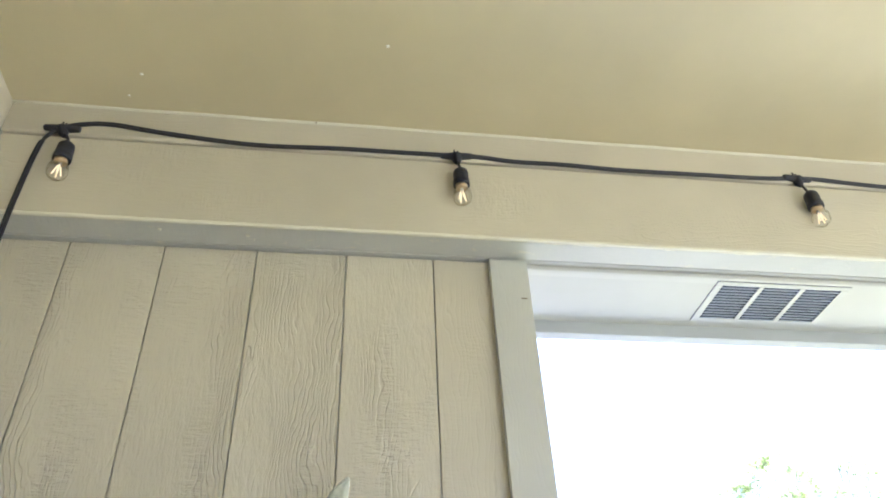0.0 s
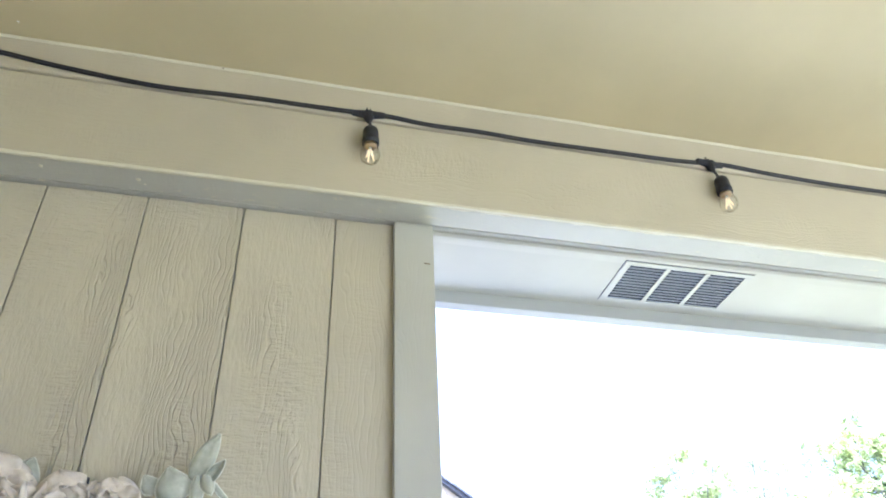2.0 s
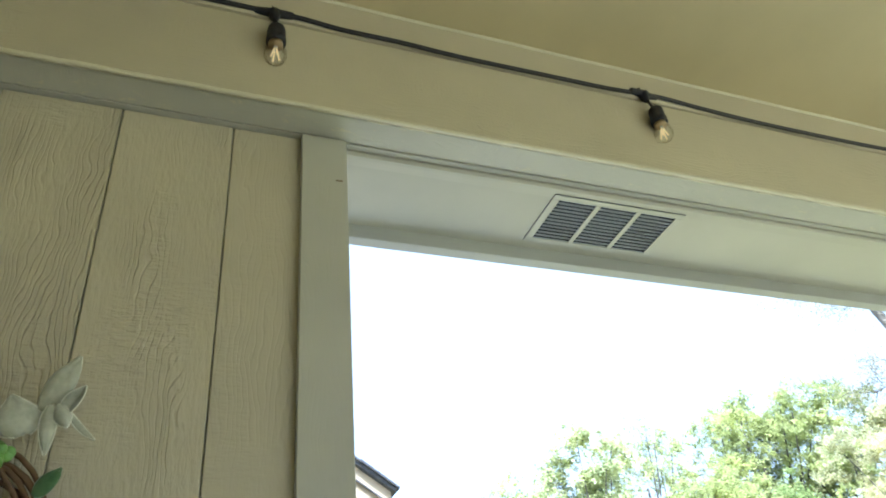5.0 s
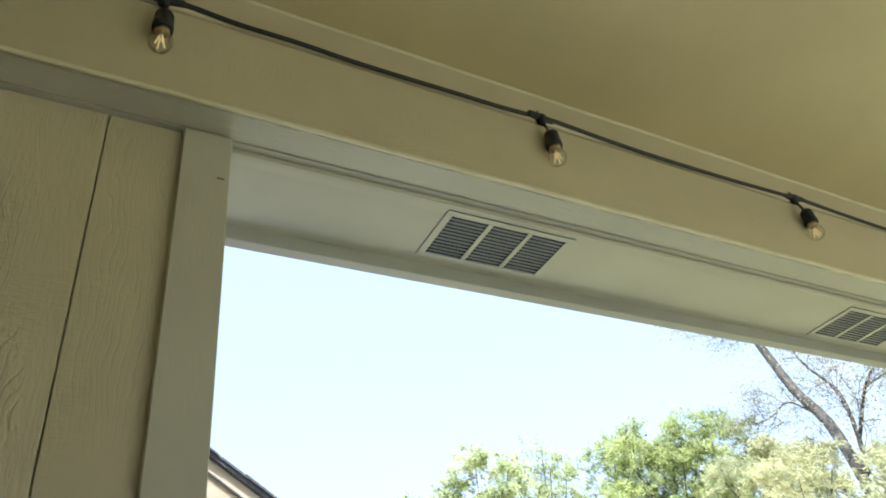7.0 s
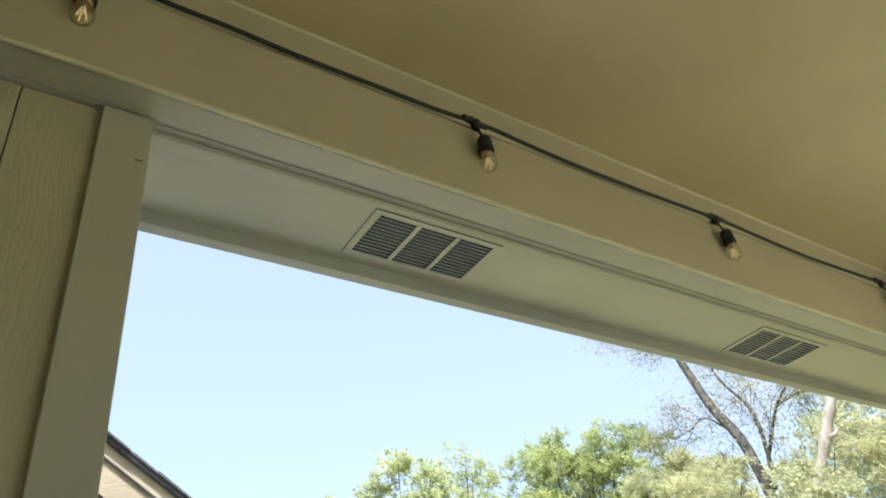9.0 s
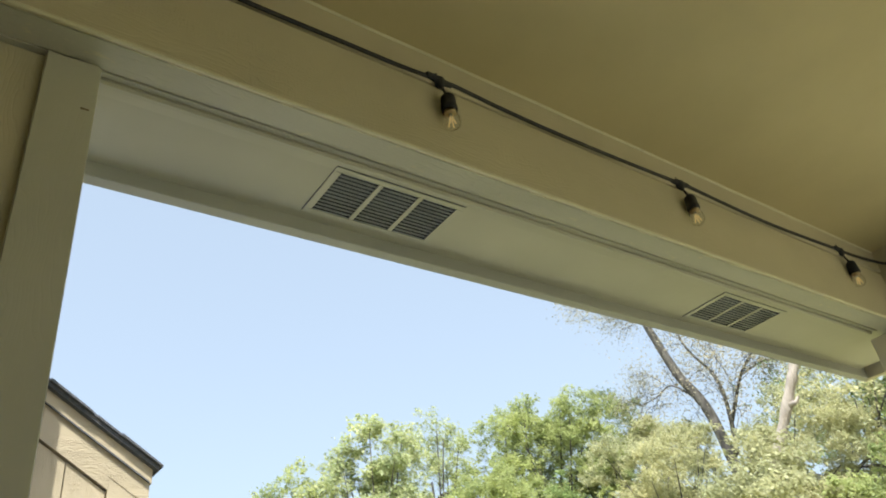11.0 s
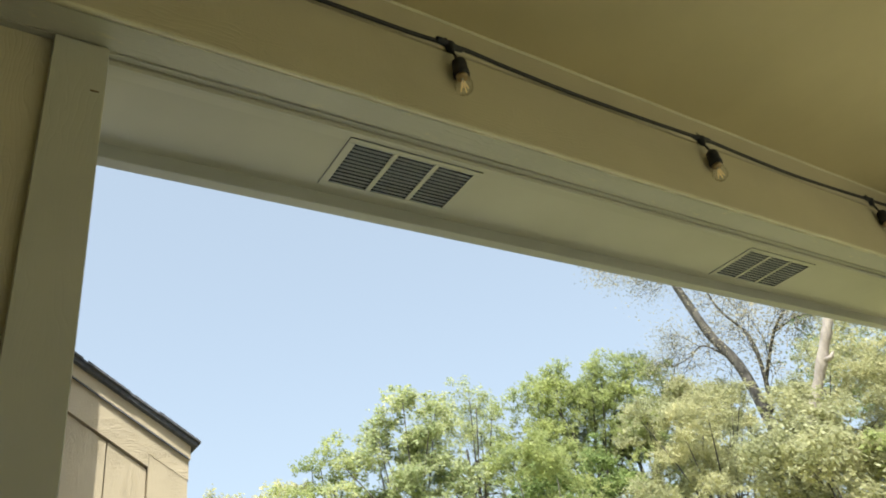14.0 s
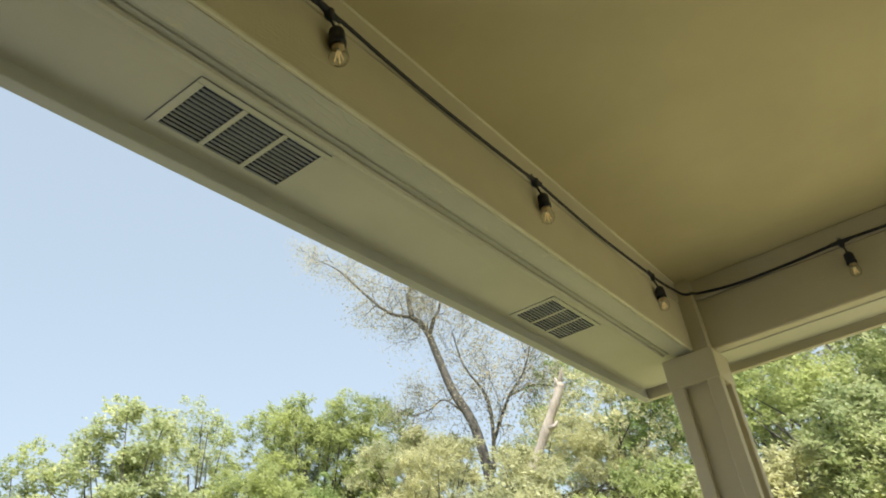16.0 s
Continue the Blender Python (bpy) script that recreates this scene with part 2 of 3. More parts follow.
# ---- the porch: plan ----
FACE_Y = -0.098      # inner face of the front beam
FACE_X = 3.25        # inner face of the side beam
CEIL = 2.93
SOFFIT = 2.635
BEAM_Z = 2.60
LEFT = -1.0
BACK = -3.6

floor_bm = made_box(LEFT - 0.2, 3.45, BACK - 1.5, 0.15, -0.12, 0.0, bevel=0.01)
solid("floor", floor_bm, M_SLAB, "warm tan stained concrete porch slab", "floor", "structure")
# Unseen concrete, added as a cool reflector under the front eave
solid("pavement", made_box(-6.0, 2.2, 0.30, 13.0, -0.13, -0.03, bevel=0.01), M_CONCRETE, "unseen grey concrete added in front to bounce light up to the soffit", "pavement", "structure")
# Unseen ground, added dark so that little light bounces in from behind
solid("dark_rear_ground", made_box(-8.0, 12.0, -16.0, BACK - 1.51, -0.13, -0.03, bevel=0.01), M_DARK_GROUND, "unseen dark ground added behind the porch to cut bounced light", "pavement", "structure")
ground_bm = bmesh.new()
bmesh.ops.create_grid(ground_bm, x_segments=60, y_segments=60, size=600)
for v in ground_bm.verts:
    v.co.z = -0.14
# Unseen slab, added to throw warm sunlight up to the ceiling's right end
solid("bounce_slab", made_box(3.47, 9.5, -9.0, 0.28, -0.13, -0.02, bevel=0.01), M_BOUNCE, "unseen tan slab added on the open side to bounce sunlight", "pavement", "structure")
solid("ground", ground_bm, M_GRASS_GROUND, "green lawn and bare soil round the porch", "ground", "structure")
ceiling = solid("ceiling", made_box(LEFT - 0.2, 3.34, BACK - 0.2, 0.0, CEIL, CEIL + 0.06), M_CEILING, "smooth khaki painted porch ceiling", "ceiling", "structure")
for sx, sy, sr in ((-0.135, -0.35, 0.0045), (-0.69, -0.214, 0.004), (-0.73, -0.147, 0.003)):
    part("paint_speck", lathe(bmesh.new(), [(0, 0.0), (sr, 0.0), (sr * 0.7, -0.0012), (0, -0.0016)], 9, (sx, sy, CEIL - 0.0004)), M_SPECK, ceiling, "pale filler speck")

# caulk bead along the ceiling's edge
bead = bmesh.new()
tube(bead, [(LEFT + i * 0.1, FACE_Y - 0.005, CEIL - 0.002 + 0.001 * math.sin(i * 1.7)) for i in range(43)], 0.0046, 6)
solid("trim_1", bead, M_CAULK, "painted caulk bead between ceiling and beam", "trim", "structure", smooth=True)

# ---- front wall with grooved siding ----
wall = thing("wall_front", (0, 0, 0), "khaki wall of embossed vertical siding planks", "wall", kind="structure")
part("sheathing", made_box(LEFT - 0.15, 0.2055, 0.0102, 0.13, -0.1, BEAM_Z), M_TRIM, wall)
PITCH, GAP = 0.2032, 0.0027
first = 0.0 - PITCH * 5
for i in range(6):
    x0 = first + PITCH * i + GAP / 2
    x1 = min(x0 + PITCH - GAP, 0.202)
    part("siding_plank", made_box(max(x0, LEFT), x1, 0.0, 0.0100, 0.0, BEAM_Z - 0.001, bevel=0.0010), M_SIDING if i < 5 else M_PLAIN_SIDING, wall)

corner = thing("trim_2", (0, 0, 0), "khaki vertical corner board at the opening's edge", "trim", kind="structure")
part("corner_board", made_box(0.133, 0.224, -0.0165, -0.0005, 0.0, BEAM_Z - 0.002, bevel=0.0016), M_TRIM, corner)
part("jamb_board", made_box(0.206, 0.2220, 0.0, 0.14, 0.0, BEAM_Z - 0.002, bevel=0.0016), M_TRIM, corner)
nail_bm = made_box(0.2, 0.214, -0.0172, -0.0162, 2.4865, 2.4895)
part("nail_scar", nail_bm, M_TWIG, corner, "small dark nail scar")

# ---- the other walls ----
left_wall = thing("wall_left", (0, 0, 0), "khaki wall of embossed vertical siding planks", "wall", kind="structure")
part("sheathing", made_box(LEFT - 0.15, LEFT - 0.014, BACK, 0.012, -0.1, CEIL), M_TRIM, left_wall)
for i in range(17):
    y1 = -0.002 - PITCH * i
    part("siding_plank", made_box(LEFT - 0.014, LEFT, y1 - PITCH + GAP, y1, 0.0, CEIL - 0.001, bevel=0.0010), M_SIDING, left_wall)
# Unseen wall; its width sets how much light enters from behind
solid("wall_back", made_box(LEFT - 0.15, 1.0, BACK - 0.14, BACK - 0.002, -0.1, CEIL, bevel=0.003), M_SIDING, "unseen khaki wall added behind the porch to hold back rear light", "wall", "structure")
solid("back_beam", made_box(1.002, 3.25, BACK - 0.1, BACK + 0.04, BEAM_Z, CEIL - 0.001, bevel=0.004), M_BEAM, "khaki painted beam along the porch's rear edge", "beam", "structure")


# ---- front and side beams with their eaves; s runs outward from the face ----
def strip(along, a0, a1, s0, s1, z0, z1, bevel=0.0015):
    """A board along x (front) or y (side), cut square, between two offsets outward from the beam's face."""
    if along == "x":
        return made_box(a0, a1, FACE_Y + s0, FACE_Y + s1, z0, z1, bevel=bevel)
    return made_box(FACE_X + s0, FACE_X + s1, a0, a1, z0, z1, bevel=bevel)


def mitred(along, a0, s0, s1, z0, z1):
    """A board that runs to the outer corner of the eaves and ends in a mitre."""
    bm = bmesh.new()
    rows = []
    for z in (z0, z1):
        if along == "x":
            rows.append([bm.verts.new(p) for p in ((a0, FACE_Y + s0, z), (FACE_X + s0, FACE_Y + s0, z), (FACE_X + s1, FACE_Y + s1, z), (a0, FACE_Y + s1, z))])
        else:
            rows.append([bm.verts.new(p) for p in ((FACE_X + s0, a0, z), (FACE_X + s1, a0, z), (FACE_X + s1, FACE_Y + s1, z), (FACE_X + s0, FACE_Y + s0, z))])
    lo, hi = rows
    bm.faces.new(lo[::-1])
    bm.faces.new(hi)
    for k in range(4):
        bm.faces.new((lo[k], lo[(k + 1) % 4], hi[(k + 1) % 4], hi[k]))
    bmesh.ops.bevel(bm, geom=list(bm.edges), offset=0.002, segments=1, affect="EDGES")
    return bm


beam = thing("front_beam", (0, 0, 0), "khaki painted timber beam over the porch opening", "beam", kind="structure")
part("frieze_board", strip("x", LEFT, 3.20, -0.005, 0.02, 2.833, CEIL - 0.001, bevel=0.004), M_BEAM, beam)
part("face_board", strip("x", LEFT, 3.20, 0.0, 0.017, BEAM_Z - 0.003, 2.831, bevel=0.006), M_BEAM, beam)
part("core", strip("x", LEFT, 3.25, 0.018, 0.0965, BEAM_Z + 0.017, CEIL - 0.002), M_BEAM, beam)
part("underside_board", strip("x", LEFT, 3.20, 0.0176, 0.0885, BEAM_Z + 0.004, BEAM_Z + 0.0165, bevel=0.003), M_UNDER, beam)
part("inner_moulding", strip("x", 0.2225, 3.20, 0.112, 0.119, BEAM_Z + 0.021, BEAM_Z + 0.0345, bevel=0.002), M_UNDER, beam)
part("groove_board", strip("x", 0.2225, 3.20, 0.0975, 0.1305, BEAM_Z + 0.025, BEAM_Z + 0.0345, bevel=0.0005), M_SMOOTH, beam)
part("wall_plate", strip("x", LEFT, 0.2215, 0.0890, 0.16, BEAM_Z + 0.0042, BEAM_Z + 0.0165, bevel=0.0004), M_UNDER, beam)

for bx, by, br in ((-0.425, -0.049, 0.006), (-0.615, -0.055, 0.005), (-0.412, -0.036, 0.003)):
    part("paint_blob", lathe(bmesh.new(), [(0, 0.0), (br, 0.0), (br * 0.8, -0.0012), (br * 0.3, -0.0022), (0, -0.0024)], 7, (bx, by, BEAM_Z + 0.0043)), M_CAULK, beam, "pale lump of paint over a nail head")
part("nail_head", lathe(bmesh.new(), [(0, 0.002), (0.0035, 0.0015), (0.0035, -0.0015), (0, -0.002)], 8, (-0.294, FACE_Y - 0.006, CEIL - 0.004)), M_TWIG, beam, "small brown nail head")
edge_rng = random.Random(4)
# Paler than the beam: the lit lower edge's highlight is put into the colour
part("lit_edge_bead", tube(bmesh.new(), [(LEFT + 0.03 * i, FACE_Y + 0.004 + edge_rng.uniform(-0.0006, 0.0006), BEAM_Z - 0.0012 + edge_rng.uniform(-0.0007, 0.0007)) for i in range(140)], 0.0048, 7), M_CAULK, beam, "pale rounded edge with its highlight in the colour", smooth=True)

crack_rng = random.Random(21)
cx = 0.25
while cx < 3.1:
    ln = crack_rng.uniform(0.03, 0.16)
    pts, y0 = [], FACE_Y + 0.0178
    for k in range(9):
        pts.append((cx + ln * k / 8, y0 + crack_rng.uniform(-0.0016, 0.0016), BEAM_Z + 0.0020))
    part("paint_ridge", tube(bmesh.new(), pts, [0.0004 + 0.0016 * math.sin(math.pi * k / 8) for k in range(9)], 5), M_CAULK, beam, "ragged pale ridge of old paint")
    cx += ln + crack_rng.uniform(0.02, 0.22)

VENT_W, VENT_D = 0.380, 0.190
VENTS = [(0.955, 0.172), (2.468, 0.178)]
eave = thing("front_eave", (0, 0, 0), "khaki boxed eave with a smooth soffit and fascia lip", "eave", kind="structure")
S0, S1 = 0.0965, 0.397
y_in, y_out = 0.175 - 0.084, 0.175 + 0.084
part("soffit_strip", made_box(-1.2, FACE_X + S0, FACE_Y + S0, y_in, SOFFIT, SOFFIT + 0.012), M_SMOOTH, eave)
part("soffit_strip", made_box(-1.2, FACE_X + 0.35, y_out, FACE_Y + S1, SOFFIT, SOFFIT + 0.012), M_SMOOTH, eave)
cuts = [-1.2, VENTS[0][0] - 0.178, VENTS[0][0] + 0.178, VENTS[1][0] - 0.178, VENTS[1][0] + 0.178, FACE_X + 0.35]
for a, b in ((cuts[0], cuts[1]), (cuts[2], cuts[3]), (cuts[4], cuts[5])):
    part("soffit_panel", made_box(a, b, y_in, y_out, SOFFIT, SOFFIT + 0.012), M_SMOOTH, eave)
part("soffit_moulding", made_box(0.2225, 3.195, FACE_Y + 0.131, FACE_Y + 0.151, SOFFIT - 0.021, SOFFIT - 0.0005, bevel=0.005), M_SMOOTH, eave)
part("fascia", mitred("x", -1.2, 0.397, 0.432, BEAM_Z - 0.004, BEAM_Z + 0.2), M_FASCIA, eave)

side_beam = thing("side_beam", (0, 0, 0), "khaki painted timber beam on the porch's open side", "beam", kind="structure")
part("frieze_board", strip("y", BACK, -0.15, -0.005, 0.02, 2.833, CEIL - 0.001, bevel=0.004), M_SIDE_BEAM, side_beam)
part("face_board", strip("y", BACK, -0.15, 0.0, 0.017, BEAM_Z - 0.003, 2.831, bevel=0.006), M_SIDE_BEAM, side_beam)
part("core", strip("y", BACK, -0.1, 0.018, 0.0965, BEAM_Z + 0.017, CEIL - 0.002), M_SIDE_BEAM, side_beam)
part("underside_board", strip("y", BACK, -0.15, 0.0176, 0.0885, BEAM_Z + 0.004, BEAM_Z + 0.0165, bevel=0.003), M_SIDE_BEAM, side_beam)
part("inner_moulding", strip("y", BACK, -0.15, 0.112, 0.119, BEAM_Z + 0.021, BEAM_Z + 0.0345, bevel=0.002), M_SIDE_BEAM, side_beam)
side_eave = thing("side_eave", (0, 0, 0), "khaki boxed eave along the porch's open side", "eave", kind="structure")
part("soffit_panel", made_box(FACE_X + S0 + 0.001, FACE_X + S1, BACK, FACE_Y + S0 - 0.001, SOFFIT, SOFFIT + 0.012), M_SMOOTH, side_eave)
part("soffit_moulding", strip("y", BACK, -0.16, 0.131, 0.151, SOFFIT - 0.021, SOFFIT - 0.0005, bevel=0.005), M_SMOOTH, side_eave)
part("fascia", mitred("y", BACK, 0.397, 0.432, BEAM_Z - 0.004, BEAM_Z + 0.2), M_SIDE_BEAM, side_eave)

# low roof that closes the place above
solid("roof", made_box(-7.0, 3.62, BACK - 0.35, 0.02, CEIL + 0.08, CEIL + 0.2), M_SHINGLE, "low grey roof over the porch", "roof", "structure")
solid("eave_roof", made_box(-7.0, 3.66, 0.03, 0.325, 2.81, 2.85), M_SHINGLE, "grey shingled strip over the front eave", "roof", "structure")

# ---- corner post with recessed panels ----
PX0, PX1, PY0, PY1 = 3.19, 3.405, -0.168, 0.047
post = thing("porch_post", (0, 0, 0), "khaki square corner post with recessed panels under the beams", "post")
part("shaft", made_box(PX0 + 0.030, PX1 - 0.030, PY0 + 0.030, PY1 - 0.030, 0.0, BEAM_Z - 0.01), M_POST, post)
part("upper_shaft", made_box(PX0 + 0.006, PX0 + 0.09, PY0 + 0.006, PY0 + 0.09, BEAM_Z - 0.02, CEIL - 0.001, bevel=0.002), M_POST, post)
part("collar", made_box(PX0 - 0.004, PX1 + 0.004, PY0 - 0.004, PY1 + 0.004, 2.46, BEAM_Z - 0.006, bevel=0.003), M_POST, post)
part("plinth", made_box(PX0 - 0.012, PX1 + 0.012, PY0 - 0.012, PY1 + 0.012, 0.0, 0.18, bevel=0.004), M_POST, post)
W = 0.056
for x0, x1, y0, y1 in ((PX0, PX0 + W, PY0, PY0 + W), (PX1 - W, PX1, PY0, PY0 + W), (PX0, PX0 + W, PY1 - W, PY1), (PX1 - W, PX1, PY1 - W, PY1)):
    part("stile", made_box(x0, x1, y0, y1, 0.0, 2.47, bevel=0.003), M_POST, post)


# ---- soffit vents ----
def vent_at(cx, cy, name="soffit_vent"):
    v = thing(name, (cx, cy, SOFFIT), "khaki enamelled metal soffit vent with three banks of louvres", "vent", "vents in the front soffit")
    hw, hd, t = VENT_W / 2, VENT_D / 2, 0.003
    b = 0.016
    fr = bmesh.new()
    box(fr, -hw, hw, -hd, -hd + b, -t, 0, bevel=0.0008)
    box(fr, -hw, hw, hd - b, hd, -t, 0, bevel=0.0008)
    box(fr, -hw, -hw + b + 0.004, -hd + b, hd - b, -t, 0, bevel=0.0008)
    box(fr, hw - b - 0.004, hw, -hd + b, hd - b, -t, 0, bevel=0.0008)
    part("frame", fr, M_VENT, v)
    in0, in1 = -hw + b + 0.004, hw - b - 0.004
    bar = 0.014
    bank = (in1 - in0 - 2 * bar) / 3
    for k in (1, 2):
        x = in0 + k * bank + (k - 1) * bar
        part("divider", made_box(x, x + bar, -hd + b, hd - b, -t, 0, bevel=0.0006), M_VENT, v)
    n = 12
    step = (VENT_D - 2 * b) / n
    # each louvre is a stamped, rounded blade that dips out of the plate
    slat = bmesh.new()
    rows = []
    for u in (-1.0, -0.93, -0.8, 0.8, 0.93, 1.0):
        w = 0.0036 * (1.0 - 0.75 * max(0.0, (abs(u) - 0.8) / 0.2) ** 2)
        rows.append([slat.verts.new((u * bank / 2, w * v, -0.0013 * (1 - v * v) * (w / 0.0036) - 0.0004 * v)) for v in (-1.0, -0.5, 0.0, 0.5, 1.0)])
    for ra, rb in zip(rows, rows[1:]):
        for j in range(4):
            slat.faces.new((ra[j], ra[j + 1], rb[j + 1], rb[j]))
    bmesh.ops.solidify(slat, geom=slat.faces[:], thickness=0.0007)
    me = mesh_from("slat", slat, M_SLAT)
    for k in range(3):
        x = in0 + bank / 2 + k * (bank + bar)
        for j in range(n + 1):
            o = new("slat", me)
            o.parent = v
            o.location = (x, -hd + b + step * j, -0.0006)
    # Dark box that paints the shade of the hollow behind the louvres
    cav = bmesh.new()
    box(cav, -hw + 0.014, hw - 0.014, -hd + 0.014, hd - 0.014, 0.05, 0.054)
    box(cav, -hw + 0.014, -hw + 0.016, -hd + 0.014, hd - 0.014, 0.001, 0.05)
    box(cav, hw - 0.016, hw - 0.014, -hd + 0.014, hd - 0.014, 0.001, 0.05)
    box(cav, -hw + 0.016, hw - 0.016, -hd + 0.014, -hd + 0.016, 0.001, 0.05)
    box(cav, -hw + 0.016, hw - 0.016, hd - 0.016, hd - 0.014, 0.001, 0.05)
    part("shaded_hollow", cav, M_DARK, v, "dark bluish box for the shaded hollow behind the louvres")
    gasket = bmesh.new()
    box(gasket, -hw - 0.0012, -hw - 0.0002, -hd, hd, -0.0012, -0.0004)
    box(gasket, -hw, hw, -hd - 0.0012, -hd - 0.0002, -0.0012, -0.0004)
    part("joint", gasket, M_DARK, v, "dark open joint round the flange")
    return v


for cx, cy in VENTS:
    vent_at(cx, cy)

# ---- string lights ----
TEES = [(-0.867, 2.842), (0.053, 2.840), (0.960, 2.842), (1.893, 2.842), (2.875, 2.852)]
CY = FACE_Y - 0.0085
run = [(-0.90, CY - 0.004, 0.5), (-0.907, CY - 0.003, 1.6), (-0.905, CY - 0.002, 2.45), (-0.906, CY - 0.002, 2.62), (-0.904, CY, 2.76), (-0.895, CY, 2.815), (-0.867, CY, 2.846),
       (-0.83, CY, 2.862), (-0.762, CY, 2.869), (-0.631, CY, 2.851), (-0.433, CY, 2.834), (-0.234, CY, 2.841), (-0.097, CY, 2.842), (0.053, CY, 2.844), (0.11, CY, 2.845),
       (0.2, CY, 2.837), (0.33, CY, 2.838), (0.477, CY, 2.833), (0.706, CY, 2.836), (0.85, CY, 2.838), (0.96, CY, 2.846), (1.02, CY, 2.848), (1.14, CY, 2.840), (1.33, CY, 2.834),
       (1.58, CY, 2.836), (1.76, CY, 2.841), (1.893, CY, 2.846), (1.95, CY, 2.848), (2.1, CY, 2.841), (2.36, CY, 2.835), (2.62, CY, 2.843), (2.875, CY, 2.856), (2.96, CY, 2.858),
       (3.08, CY - 0.012, 2.856), (3.172, PY0 + 0.03, 2.850), (3.185, PY0 - 0.006, 2.846), (3.205, PY0 - 0.03, 2.843), (3.235, -0.35, 2.836), (3.241, -0.58, 2.838), (3.241, -0.75, 2.846),
       (3.241, -0.83, 2.848), (3.241, -1.1, 2.838), (3.241, -1.5, 2.834), (3.241, -1.75, 2.850)]
cable = thing("light_cable", (0, 0, 0), "black two-core cable pinned along the khaki beams", "cable")
path = smooth_path(run, 5)
for dz in (0.0031, -0.0031):
    part("strand", tube(bmesh.new(), [(p.x, p.y, p.z + dz) if p.z > 2.8 else (p.x + dz, p.y, p.z) for p in path], 0.0034, 8), M_CABLE, cable, smooth=True)


def pendant(place, turn, dx):
    p = thing("bulb_pendant", place, "clear filament bulb in a black socket hanging from the cable", "string light", "bulbs along the string")
    p.rotation_euler = (0, 0, radians(turn))
    t = bmesh.new()
    tube(t, [(-0.040, 0, 0.003), (-0.037, 0, 0.003), (-0.012, 0, 0.002), (0.012, 0, 0.002), (0.037, 0, 0.003), (0.040, 0, 0.003)], [0.006, 0.0078, 0.0098, 0.0098, 0.0078, 0.006], 10)
    tube(t, [(0, 0, 0.003), (dx * 0.2, -0.001, -0.012), (dx * 0.4, -0.003, -0.024)], [0.0145, 0.0115, 0.006], 10)
    box(t, -0.008, 0.008, -0.004, 0.008, 0.008, 0.016, bevel=0.002)
    tee = part("tee_connector", t, M_RUBBER, p, smooth=False)
    hk = bmesh.new()
    tube(hk, [(-0.004, 0.006, 0.012), (-0.004, 0.0, 0.024), (-0.004, 0.004, 0.027)], 0.0017, 6)
    tube(hk, [(0.004, 0.006, 0.012), (0.004, 0.001, 0.022), (0.004, 0.005, 0.024)], 0.0017, 6)
    part("screw_hook", hk, M_RUBBER, tee)
    part("stem", tube(bmesh.new(), smooth_path([(dx * 0.3, -0.002, -0.015), (dx * 0.75, -0.006, -0.034), (dx, -0.012, -0.058)], 4), 0.0036, 8), M_RUBBER, p, smooth=True)
    c = (dx, -0.0135, 0.019)
    part("socket", lathe(bmesh.new(), [(0, -0.073), (0.006, -0.073), (0.011, -0.076), (0.017, -0.083), (0.0185, -0.092), (0.0185, -0.112), (0.0200, -0.115), (0.0198, -0.127), (0.0165, -0.129), (0.0, -0.126)], 20, c), M_RUBBER, p, smooth=True)
    part("cap", lathe(bmesh.new(), [(0, -0.1275), (0.0145, -0.128), (0.0145, -0.1355), (0.012, -0.138), (0, -0.138)], 18, c), M_BRASS, p, "brassy bulb cap", smooth=True)
    outer = [(0.0155, -0.129), (0.0165, -0.138), (0.0200, -0.146), (0.0228, -0.156), (0.0228, -0.165), (0.0198, -0.175), (0.0125, -0.182), (0.005, -0.1848), (0, -0.1852)]
    g = lathe(bmesh.new(), outer, 22, c)
    bmesh.ops.recalc_face_normals(g, faces=g.faces[:])
    bulb = part("bulb", g, M_GLASS, p, "clear glass bulb", smooth=True)
    bulb.visible_shadow = False
    part("stem_mount", lathe(bmesh.new(), [(0.0, -0.138), (0.004, -0.138), (0.0025, -0.149), (0.0, -0.150)], 10, c), M_VENT, bulb, smooth=True)
    for k in range(4):
        a = k * math.pi / 2 + 0.4
        d = Vector((math.cos(a), math.sin(a), 0))
        f = Vector(c) + Vector((0, 0, -0.146))
        part("filament", tube(bmesh.new(), [f + d * 0.003, f + d * 0.0095 + Vector((0, 0, -0.027))], 0.0019, 6), M_FILAMENT, bulb, "yellow filament rod")
    return p


pendant((TEES[0][0], CY, TEES[0][1]), 0, 0.030)
lamp_one = pendant((TEES[1][0], CY, TEES[1][1]), -4, 0.006)
for (x, z), turn in zip(TEES[2:], (6, -5, 4)):
    copy_thing(lamp_one, pose(x, CY, z, 0, 0, turn))
copy_thing(lamp_one, pose(3.241, -0.79, 2.844, 0, 0, -88))

# ---- neighbouring house ----
NB = 3.5
slope = 0.686


def rake_z(x, top=3.03, at=1.418):
    return top + (at - x) * slope


def slab(pts, y0, y1):
    """A flat board in the gable's plane, from (x, z) corners."""
    bm = bmesh.new()
    f = [bm.verts.new((x, y0, z)) for x, z in pts]
    k = [bm.verts.new((x, y1, z)) for x, z in pts]
    n = len(pts)
    bm.faces.new(f)
    bm.faces.new(k[::-1])
    for i in range(n):
        bm.faces.new((f[i], k[i], k[(i + 1) % n], f[(i + 1) % n]))
    bmesh.ops.recalc_face_normals(bm, faces=bm.faces[:])
    return bm


